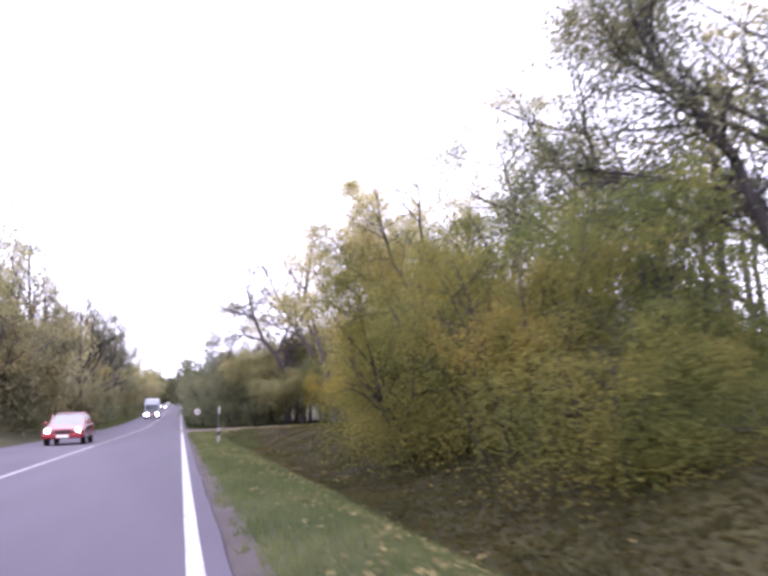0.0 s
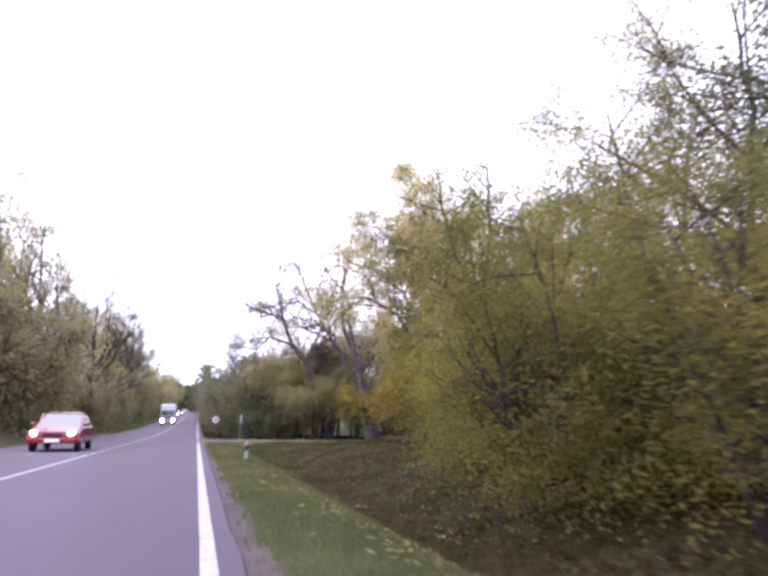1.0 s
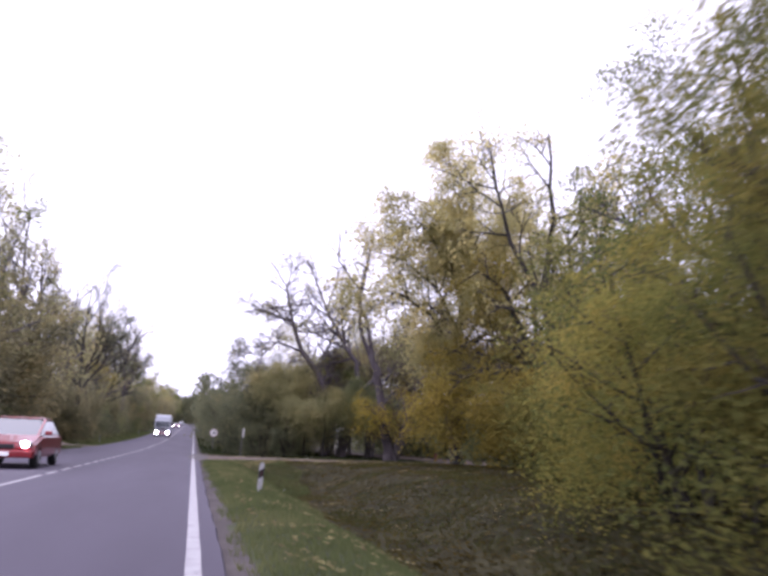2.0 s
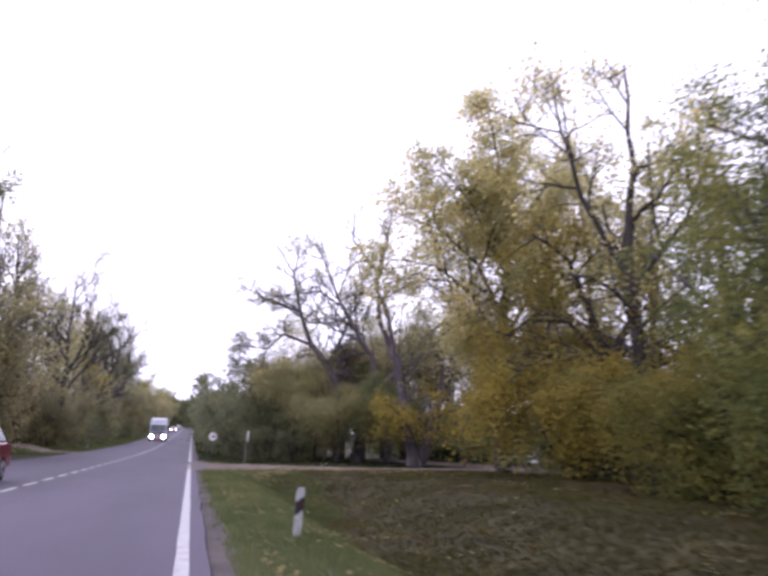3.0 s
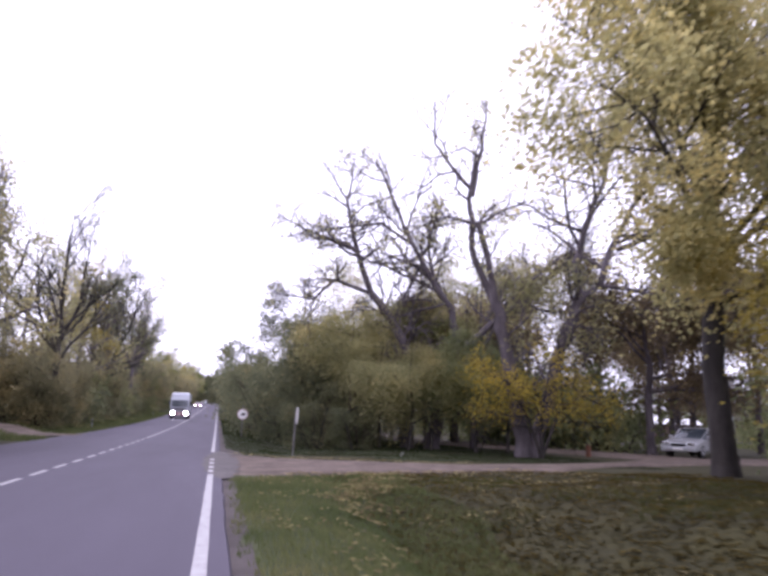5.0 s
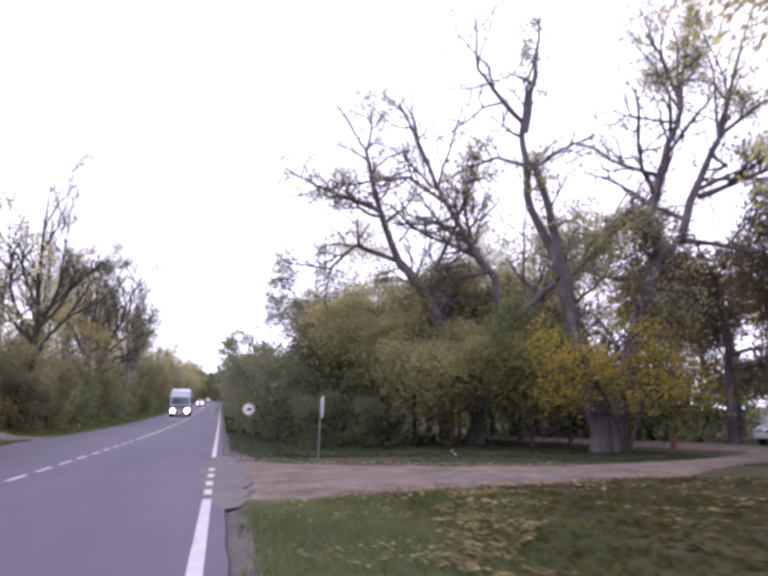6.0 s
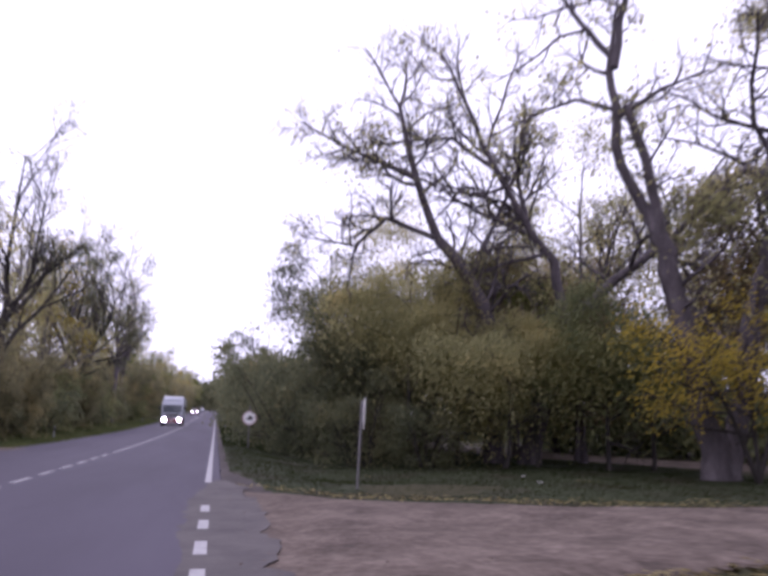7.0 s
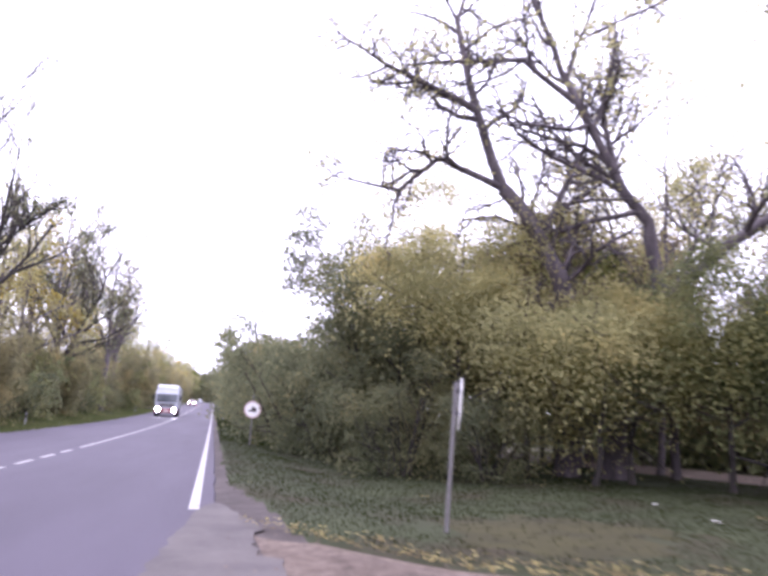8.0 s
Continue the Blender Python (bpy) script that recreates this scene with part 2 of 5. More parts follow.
def ring(radius, inner, depth, at, axis="Y", segments=32):
    bm = bmesh.new()
    loops = []
    for r, z in ((radius, -depth / 2), (radius, depth / 2), (inner, depth / 2), (inner, -depth / 2)):
        loops.append([bm.verts.new((r * math.cos(2 * math.pi * i / segments), r * math.sin(2 * math.pi * i / segments), z)) for i in range(segments)])
    for a in range(4):
        for i in range(segments):
            j = (i + 1) % segments
            bm.faces.new((loops[a][i], loops[a][j], loops[(a + 1) % 4][j], loops[(a + 1) % 4][i]))
    turn = {"Z": Matrix(), "X": Matrix.Rotation(radians(90), 4, "Y"), "Y": Matrix.Rotation(radians(90), 4, "X")}[axis]
    bmesh.ops.transform(bm, matrix=Matrix.Translation(at) @ turn, verts=bm.verts)
    return bm


def prism(profile, width, bevel=0.0):
    """A side profile of (y, z) drawn out to both sides along x."""
    bm = bmesh.new()
    a = [bm.verts.new((-width / 2, y, z)) for y, z in profile]
    b = [bm.verts.new((width / 2, y, z)) for y, z in profile]
    n = len(profile)
    for i in range(n):
        bm.faces.new((a[i], a[(i + 1) % n], b[(i + 1) % n], b[i]))
    bm.faces.new(a[::-1])
    bm.faces.new(b)
    bmesh.ops.recalc_face_normals(bm, faces=bm.faces[:])
    if bevel:
        bmesh.ops.bevel(bm, geom=bm.edges[:], offset=bevel, segments=3, affect="EDGES")
    return bm


# ---- lie of the land ----


def smooth(a, b, v):
    t = min(1.0, max(0.0, (v - a) / (b - a)))
    return t * t * (3 - 2 * t)


def grade(y):
    """The road climbs gently towards the far crest."""
    if y < 45:
        return 0.0
    if y < 130:
        return 0.00016 * (y - 45) ** 2
    if y < 330:
        return 1.156 + 0.0272 * (y - 130)
    return 6.596 + 0.0272 * 90 * (1 - math.exp(-(y - 330) / 90.0))


def land(x, y):
    """Height of the ground beside the road."""
    g = grade(y)
    if x > -3.5:
        ditch = 1.0 - smooth(32.5, 38.5, y) + 0.30 * smooth(50.5, 56, y)
        if x < 0.3:
            z = -0.06
        else:
            z = -0.035 * (1 - smooth(0.3, 0.6, x)) - 0.004
            z += ditch * (-0.68 * smooth(1.2, 3.2, x) + 0.75 * smooth(3.8, 7.0, x) * (1 - smooth(45, 52, y)) + 0.62 * smooth(3.8, 8.0, x) * smooth(45, 52, y))
            z += 0.2 * smooth(4.0, 9.0, x) * smooth(20, 34, y) * (1 - smooth(36, 47, y))
        u = smooth(0.8, 2.5, x)
    else:
        z = -0.06 if x > -7.2 else -0.04 + 0.45 * smooth(8.3, 12, -x) * (0.35 + 0.65 * smooth(60, 78, y)) + 0.5 * smooth(8.6, 10.5, -x) * (1 - smooth(50, 60, y))
        u = smooth(8, 9.5, -x)
    u *= 1.0 - 0.7 * smooth(44, 48, y) * (x > 0)
    z += u * 0.10 * noise.noise((x * 0.35, y * 0.35, 0)) + u * 0.035 * noise.noise((x * 1.7, y * 1.7, 3))
    return g + z


def graded(stops):
    out = []
    for (a, b, step) in stops:
        out += [a + step * i for i in range(max(1, int(round((b - a) / step))))]
    return out + [stops[-1][1]]


def bald(x, y):
    """Bare brown patch in the grass by the junction."""
    r = math.hypot((x - 4.1) / 1.5, (y - 50.5) / 1.9)
    return r + 0.5 * noise.noise((x * 0.9, y * 0.9, 31)) + 0.3 * noise.noise((x * 3, y * 3, 32)) < 0.95


def sheet(xs, ys, height):
    """Vertices and faces of a grid laid over the land."""
    nx, ny = len(xs), len(ys)
    verts = [(x, y, height(x, y)) for y in ys for x in xs]
    faces = [(j * nx + i, j * nx + i + 1, (j + 1) * nx + i + 1, (j + 1) * nx + i) for j in range(ny - 1) for i in range(nx - 1)]
    return verts, faces


# ---- ground, road, tracks ----
TRACK_X = (0.29, 0.6, 1.5, 2.1, 3.0, 5.0, 8.4, 10.7, 13.0, 15.2, 19.0, 24.0, 40.0)
TRACK_NEAR = (40.6, 40.9, 41.5, 41.8, 42.0, 42.3, 43.6, 45.0, 46.7, 47.9, 49.2, 50.0, 51.0)
TRACK_FAR = (51.7, 50.5, 49.3, 48.5, 47.9, 47.3, 46.9, 47.4, 48.4, 50.0, 53.0, 55.5, 57.5)
BRANCH = ((20.3, 51.0, 5.0), (20.2, 55.5, 6.0), (18.4, 60.0, 6.0), (16.0, 64.5, 5.6), (14.2, 70.0, 5.0), (12.9, 78.0, 4.4), (12.2, 92.0, 4.0))
LEFT_TRACK = ((-7.35, 65.0, 7.0), (-9.5, 66.5, 4.5), (-13.0, 70.0, 3.4), (-19.0, 77.0, 3.2), (-30.0, 88.0, 3.0))


def on_track(x, y, grow=0.0):
    """Whether a place lies on a dirt track."""
    if x > 0.3:
        if np.interp(x, TRACK_X, TRACK_NEAR) - grow < y < np.interp(x, TRACK_X, TRACK_FAR) + grow:
            return True
        if 49 < y < 92:
            c = np.interp(y, [b[1] for b in BRANCH], [b[0] for b in BRANCH])
            return abs(x - c) < 2.8 + grow
        return False
    if x < -7.3 and y > 55:
        c = np.interp(-x, [-b[0] for b in LEFT_TRACK], [b[1] for b in LEFT_TRACK])
        return abs(y - c) < np.interp(-x, [-b[0] for b in LEFT_TRACK], [b[2] for b in LEFT_TRACK]) / 2 + grow
    return False


gx = graded([(-3000, -400, 520), (-400, -60, 34), (-60, -20, 2.5), (-20, -7.2, 0.8), (-7.2, 0.2, 3.7), (0.2, 1.1, 0.1), (1.1, 8, 0.3), (8, 24, 0.8), (24, 60, 3), (60, 400, 34), (400, 3000, 520)])
gy = graded([(-800, -60, 92.5), (-60, -10, 5), (-10, 60, 0.55), (60, 110, 1.25), (110, 400, 8), (400, 900, 50), (900, 4500, 400)])
gv, gf = sheet(gx, gy, land)
g_index = []
for f in gf:
    cx = sum(gv[i][0] for i in f) / 4
    cy = sum(gv[i][1] for i in f) / 4
    w = 0.7 * noise.noise((cx * 0.6, cy * 0.6, 7)) + 0.9 * noise.noise((cx * 2.3, cy * 2.3, 17))
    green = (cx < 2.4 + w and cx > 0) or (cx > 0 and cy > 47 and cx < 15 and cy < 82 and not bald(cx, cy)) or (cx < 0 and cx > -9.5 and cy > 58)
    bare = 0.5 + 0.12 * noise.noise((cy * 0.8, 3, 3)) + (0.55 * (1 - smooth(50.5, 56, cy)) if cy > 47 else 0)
    # index 3: lawn soil with the tree shade in its colour
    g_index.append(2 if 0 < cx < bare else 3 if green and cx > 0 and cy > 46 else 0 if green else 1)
ground = link_part("ground", mesh_from("ground", gv, gf, [SOIL, LITTER_SOIL, SHOULDER, SHADED_LAWN_SOIL], True, g_index))
tagged(ground, "roadside ground with grassy verge, shallow ditch and leaf litter", "ground", kind="structure")

rx = [-7.7, -7.66, -5.4, -3.5, -1.75, -0.4, 0.24, 0.28]
ry = graded([(-60, -10, 5), (-10, 60, 0.5), (60, 130, 2.5), (130, 420, 8), (420, 428, 8)])


def road_height(x, y):
    return grade(y) - (0.07 if x in (rx[0], rx[-1]) else 0.0)


rv, rf = sheet(rx, ry, road_height)
rv = [(x + (0.035 * noise.noise((y * 0.7, 5, x)) + 0.012 * noise.noise((y * 3.3, 1, 0)) if abs(x + 3.5) > 3.6 else 0), y, z) for x, y, z in rv]
road = link_part("road", mesh_from("road", rv, rf, [ASPHALT]))
tagged(road, "grey asphalt two-lane country road, slightly worn", "road", kind="structure")


def stripe(name, x, y0, y1, width, step=1.0, parent=None, lift=0.005):
    n = max(1, int((y1 - y0) / step))
    vs, fs = [], []
    for i in range(n + 1):
        y = y0 + (y1 - y0) * i / n
        for s in (-0.5, 0.5):
            vs.append((x + s * width + 0.006 * noise.noise((y * 3, s * 9, x)), y, grade(y) + lift))
    for i in range(n):
        fs.append((2 * i, 2 * i + 1, 2 * i + 3, 2 * i + 2))
    return link_part(name, mesh_from(name, vs, fs, [LINE]), parent)


edge_line = stripe("edge_line", 0.0, -60, 41.7, 0.125, 0.8)
tagged(edge_line, "white painted edge line, slightly worn", "road marking", kind="structure")
edge_line_far = stripe("edge_line", 0.0, 51.7, 420, 0.125, 4.0)
tagged(edge_line_far, "white painted edge line, slightly worn", "road marking", kind="structure")
centre_line = stripe("centre_line", -3.5, -60, 25.4, 0.11, 0.8)
tagged(centre_line, "white painted solid centre line", "road marking", kind="structure")
centre_line_far = stripe("centre_line", -3.5, 64.6, 420, 0.11, 4.0)
tagged(centre_line_far, "white painted solid centre line", "road marking", kind="structure")
for i in range(18):
    d = stripe("centre_dash", -3.5, 25.98 + 2.12 * i, 27.33 + 2.12 * i, 0.11, 0.5)
    tagged(d, "white painted centre line dash", "road marking", "centre line dashes", "structure")
for y0 in (42.3, 43.7, 45.3, 46.9):
    d = stripe("edge_dash", 0.0, y0, y0 + 0.75, 0.12, 0.3)
    tagged(d, "worn white edge line dash across the side track", "road marking", "edge line dashes", "structure")



def track_height(x, y):
    h = land(x, y) + 0.05 * smooth(0.45, 1.4, x)
    if x < 1.5:
        h = max(h, grade(y) - 0.012 - 0.04 * smooth(0.3, 1.4, x))
    return h + 0.012 * noise.noise((x * 2.2, y * 2.2, 1))


dv, df = [], []
for i in range(97):
    y = 40.6 + 11.8 * i / 96
    bell = math.sin(math.pi * i / 96)
    rag = 0.16 * noise.noise((y * 0.9, 31, 0)) + 0.1 * noise.noise((y * 3.7, 31, 0))
    inner = 0.24 - 0.5 * bell ** 0.6 + bell * rag
    outer = 0.27 + bell ** 0.5 * (0.5 + 0.5 * noise.noise((y * 0.7, 47, 0)) + 0.22 * noise.noise((y * 3.1, 47, 0)))
    for q in range(9):
        x = inner + (outer - inner) * q / 8
        dv.append((x, y, max(grade(y) + 0.0035, track_height(x, y) + 0.012) if x > 0.14 else grade(y) + 0.0035))
    if i:
        df += [((i - 1) * 9 + q, (i - 1) * 9 + q + 1, i * 9 + q + 1, i * 9 + q) for q in range(8)]
dust = tagged(link_part("dusty_edge", mesh_from("dusty_edge", dv, df, [DUST])), "pale dust over the asphalt edge at the junction", "road", kind="structure")

# side track joining from the right, its branch behind the trees, and the track on the far side
tv, tf = [], []
tx = graded([(0.15, 6, 0.35), (6, 24, 0.8), (24, 40, 2)])
for i, x in enumerate(tx):
    a, b = np.interp(x, TRACK_X, TRACK_NEAR), np.interp(x, TRACK_X, TRACK_FAR)
    for k in range(13):
        y = a + (b - a) * k / 12
        rim = 0.07 * (k in (0, 12))
        w = 0.22 * noise.noise((x * 1.1, k, 2)) * (k in (0, 12))
        tv.append((x, y + w, track_height(x, y) - rim))
    if i:
        tf += [((i - 1) * 13 + k, i * 13 + k, i * 13 + k + 1, (i - 1) * 13 + k + 1) for k in range(12)]
track = link_part("dirt_track", mesh_from("dirt_track", tv, tf, [DIRT], True))
tagged(track, "pale packed-dirt side track joining the road", "track", kind="structure")


def ribbon(name, pts, label):
    vs, fs = [], []
    n = 60
    s = np.linspace(0, 1, n)
    k = np.linspace(0, 1, len(pts))
    cx, cy, w = (np.interp(s, k, [p[j] for p in pts]) for j in range(3))
    ker = np.ones(7) / 7
    cx, cy = (np.convolve(np.pad(c, 3, mode="edge"), ker, "valid") for c in (cx, cy))
    for i in range(n):
        a, b = max(0, i - 1), min(n - 1, i + 1)
        d = Vector((cx[b] - cx[a], cy[b] - cy[a])).normalized()
        for q in range(7):
            o = (q / 6 - 0.5) * w[i] + (0.2 * noise.noise((i * 0.6, q, 4)) if q in (0, 6) else 0)
            x, y = cx[i] - d.y * o, cy[i] + d.x * o
            vs.append((x, y, land(x, y) + (-0.03 if q in (0, 6) else 0.055)))
        if i:
            fs += [((i - 1) * 7 + q, (i - 1) * 7 + q + 1, i * 7 + q + 1, i * 7 + q) for q in range(6)]
    return tagged(link_part(name, mesh_from(name, vs, fs, [DIRT], True)), label, "track", kind="structure")


ribbon("dirt_track", BRANCH, "pale packed-dirt track running behind a row of trees")
ribbon("dirt_track", LEFT_TRACK, "brown dirt track leaving the road into the wood")

# ---- trees and bushes ----


def tube(V, F, pts, radii, n):
    start = len(V)
    up = Vector((0.31, 0.17, 0.93))
    for i, p in enumerate(pts):
        d = (pts[min(i + 1, len(pts) - 1)] - pts[max(i - 1, 0)]).normalized()
        a = d.cross(up if abs(d.dot(up)) < 0.95 else Vector((1, 0, 0))).normalized()
        b = d.cross(a)
        for k in range(n):
            t = 2 * math.pi * k / n
            V.append(p + (a * math.cos(t) + b * math.sin(t)) * radii[i])
    for i in range(len(pts) - 1):
        for k in range(n):
            F.append((start + i * n + k, start + i * n + (k + 1) % n, start + (i + 1) * n + (k + 1) % n, start + (i + 1) * n + k))


def wander(rng, p, d, length, segs, crook, lift):
    pts = [p.copy()]
    d = d.normalized()
    for i in range(segs):
        d = (d + Vector((rng.gauss(0, crook), rng.gauss(0, crook), rng.gauss(0, crook) + lift))).normalized()
        pts.append(pts[-1] + d * length / segs)
    return pts


def sprout(V, F, tips, rng, pts, r0, r1, level, spec):
    """Draws a limb along pts and grows its side branches. Ends of the thinnest twigs go into tips."""
    n = (9, 6, 4, 3, 3)[min(level, 4)]
    m = len(pts) - 1
    radii = [r0 + (r1 - r0) * (i / m) for i in range(m + 1)]
    tube(V, F, pts, radii, n)
    length = sum((pts[i + 1] - pts[i]).length for i in range(m))
    if level >= spec["levels"]:
        tips += [(q, level) for q in pts[1:]]
        return
    count = spec["count"][min(level, len(spec["count"]) - 1)]
    first = spec["first"] if level == 0 else 0.22
    for i in range(count):
        f = first + (1 - first) * (i + rng.random()) / count
        f = min(f, 0.99)
        k = min(int(f * m), m - 1)
        q = pts[k].lerp(pts[k + 1], f * m - k)
        d = (pts[k + 1] - pts[k]).normalized()
        side = Vector((rng.gauss(0, 1), rng.gauss(0, 1), rng.gauss(0, 0.6)))
        side = (side - d * side.dot(d)).normalized()
        ang = radians(rng.uniform(*spec["angle"]))
        nd = d * math.cos(ang) + side * math.sin(ang)
        span = length * spec["ratio"][min(level, len(spec["ratio"]) - 1)] * rng.uniform(0.65, 1.15) * (1.15 - 0.55 * f)
        r = max(spec.get("thin", 0.006), min(radii[k] * 0.62, span * 0.028))
        sprout(V, F, tips, rng, wander(rng, q, nd, span, 4 if level < 2 else 3, spec["crook"], spec["lift"]), r, r * 0.35, level + 1, spec)
    tips.append((pts[-1], level))


def leaf_mesh(name, centres, per, spread, size, mat, seed, flat=0.75):
    """Pointed leaves in flat drooping sprays round the given places, as one mesh."""
    rs = np.random.RandomState(seed)
    mid = np.array(centres, dtype=np.float64)
    k = len(mid)
    # each spray turns its face outwards and upwards, to the light
    out = mid - mid.mean(axis=0)
    out /= np.linalg.norm(out, axis=1)[:, None] + 1e-6
    up = rs.normal(0, 0.4, (k, 3)) + 0.45 * out + np.array((0, 0, flat))
    up /= np.linalg.norm(up, axis=1)[:, None]
    e1 = np.cross(up, rs.normal(0, 1, (k, 3)))
    e1 /= np.linalg.norm(e1, axis=1)[:, None]
    e2 = np.cross(up, e1)
    reach = spread * rs.uniform(0.6, 1.5, k)
    up, e1, e2, reach, c = (np.repeat(q, per, axis=0) for q in (up, e1, e2, reach, mid))
    n = len(c)
    g = np.clip(rs.normal(0, 1, (n, 3)), -1.7, 1.7) * reach[:, None]
    c = c + e1 * g[:, :1] * 1.15 + e2 * g[:, 1:2] * 0.9 + up * g[:, 2:] * 0.28
    c[:, 2] -= 0.35 * (g[:, 0] ** 2 + g[:, 1] ** 2) / (reach + 0.05)
    face = rs.normal(0, 0.5, (n, 3)) + up
    a = np.cross(face, rs.normal(0, 1, (n, 3)))
    a /= np.linalg.norm(a, axis=1)[:, None]
    b = np.cross(a, face)
    b /= np.linalg.norm(b, axis=1)[:, None]
    s = (size * rs.uniform(0.6, 1.35, n))[:, None]
    w = 0.36 * s
    if size < 0.17:
        k, v = 4, np.stack((c - a * s * 0.5, c + b * w - a * s * 0.05, c + a * s * 0.5, c - b * w - a * s * 0.05), axis=1).reshape(-1, 3)
    else:
        k, v = 3, np.stack((c - a * s * 0.45 + b * w, c + a * s * 0.6, c - a * s * 0.45 - b * w), axis=1).reshape(-1, 3)
    me = bpy.data.meshes.new(name)
    me.vertices.add(len(v))
    me.vertices.foreach_set("co", v.ravel())
    me.loops.add(n * k)
    me.loops.foreach_set("vertex_index", np.arange(n * k, dtype=np.int32))
    me.polygons.add(n)
    me.polygons.foreach_set("loop_start", np.arange(0, n * k, k, dtype=np.int32))
    me.polygons.foreach_set("loop_total", np.full(n, k, dtype=np.int32))
    me.materials.append(mat)
    me.update(calc_edges=True)
    return me




def tree(x, y, label, limbs, spec, leaf=None, per=6, spread=0.25, size=0.16, seed=1, name="tree", group="", keep=1.0, low=0.0, thin=0.006, bark=None, trunk_ratio=0.0, top=(99.0, 1.0)):
    """A tree: limbs are (points, thick end, thin end) relative to its foot; the first is the trunk."""
    rng = random.Random(seed)
    V, F, tips = [], [], []
    for i_limb, (pts, r0, r1) in enumerate(limbs):
        pts = [Vector(p) for p in pts]
        fine = []
        for i in range(len(pts) - 1):
            for k in range(3):
                q = pts[i].lerp(pts[i + 1], k / 3)
                fine.append(q + Vector((rng.gauss(0, 1), rng.gauss(0, 1), 0)) * r0 * (0.22 if i + k else 0))
        fine.append(pts[-1])
        own = dict(spec, thin=thin)
        if i_limb == 0 and trunk_ratio:
            own["ratio"] = (trunk_ratio, *spec["ratio"][1:])
        sprout(V, F, tips, rng, fine, r0, r1, 0, own)
    # root flare
    base = Vector(limbs[0][0][0])
    r0 = limbs[0][1]
    tube(V, F, [base - Vector((0, 0, 0.35)), base + Vector((0, 0, 0.02)), base + Vector((0, 0, r0 * 1.6))], [r0 * 1.35, r0 * 1.18, r0 * 1.0], 9)
    root = thing(name, pose(x, y, land(x, y)), label, "tree" if "tree" in name else "bush", group)
    link_part("trunk", mesh_from("trunk", V, F, [bark or BARK], True), root)
    if leaf is not None:
        centres = [p for p, lv in tips if lv >= 2 and p.z > low and rng.random() < keep * (top[1] if p.z > top[0] else 1.0)]
        if centres:
            link_part("crown", leaf_mesh("crown", centres, per, spread, size, leaf, seed), root)
    return root


def straight(h, lean=(0, 0), r=0.2, bow=0.3, seed=0):
    rng = random.Random(seed)
    pts = [(lean[0] * f * h + rng.gauss(0, bow) * f, lean[1] * f * h + rng.gauss(0, bow) * f, h * f) for f in (0, 0.25, 0.5, 0.75, 1)]
    return [(pts, r, r * 0.2)]


def bush(x, y, label, h, w, leaf, per=9, size=0.15, seed=1, stems=9, spread=0.3, group="roadside bushes", twigs=(8, 6)):
    """Many stems from one foot, leafy down to the ground."""
    rng = random.Random(seed)
    root = thing("bush", pose(x, y, land(x, y)), label, "bush", group)
    tips = []
    spec = dict(levels=2, count=twigs, first=0.12, angle=(30, 75), ratio=(0.42, 0.45), crook=0.16, lift=0.05)
    for i in range(stems):
        V, F = [], []
        a = 2 * math.pi * (i + rng.random()) / stems
        tilt = rng.uniform(0.1, 1.0)
        d = Vector((math.cos(a) * tilt * w / h, math.sin(a) * tilt * w / h, 1))
        foot = Vector((math.cos(a) * 0.35 * rng.random() * w, math.sin(a) * 0.35 * rng.random() * w, -0.15))
        span = h * rng.uniform(0.65, 1.0) * (1.08 - 0.3 * tilt)
        sprout(V, F, tips, rng, wander(rng, foot, d, span, 5, 0.1, -0.03), 0.012 * h, 0.004, 0, spec)
        link_part("stem", mesh_from("stem", V, F, [YOUNG_BARK], True), root)
    centres = [p for p, lv in tips if lv >= 1]
    skirt = []
    for _ in range(int(len(centres) * 0.45)):
        a, q = rng.uniform(0, 2 * math.pi), math.sqrt(rng.random())
        z = rng.uniform(0.0, 0.6)
        reach = w * (0.75 + 0.5 * math.sqrt(z)) * (1.0 - 0.35 * z)
        skirt.append(Vector((math.cos(a) * q * reach, math.sin(a) * q * reach, 0.1 + z * h)))
    shift = Vector((seed * 1.7, seed * 0.6, 0))
    centres = [p for p in centres + skirt if noise.noise(p * 0.7 + shift) + 0.6 * noise.noise(p * 1.6 + shift) > 0.02]
    link_part("foliage", leaf_mesh("foliage", centres, per, spread, size, leaf, seed), root)
    return root


def again(ob, x, y, turn=0, scale=1.0, tall=1.0):
    return copy_thing(ob, pose(x, y, land(x, y), 0, 0, turn) @ Matrix.Diagonal((scale, scale, scale * tall, 1)))


# the island by the junction: big half-bare trees
L3 = dict(levels=3, count=(10, 7, 5), first=0.3, angle=(30, 65), ratio=(0.42, 0.48, 0.5), crook=0.15, lift=0.04)
LIMB = dict(levels=3, count=(15, 9, 6), first=0.2, angle=(28, 68), ratio=(0.4, 0.52, 0.5), crook=0.24, lift=0.05)

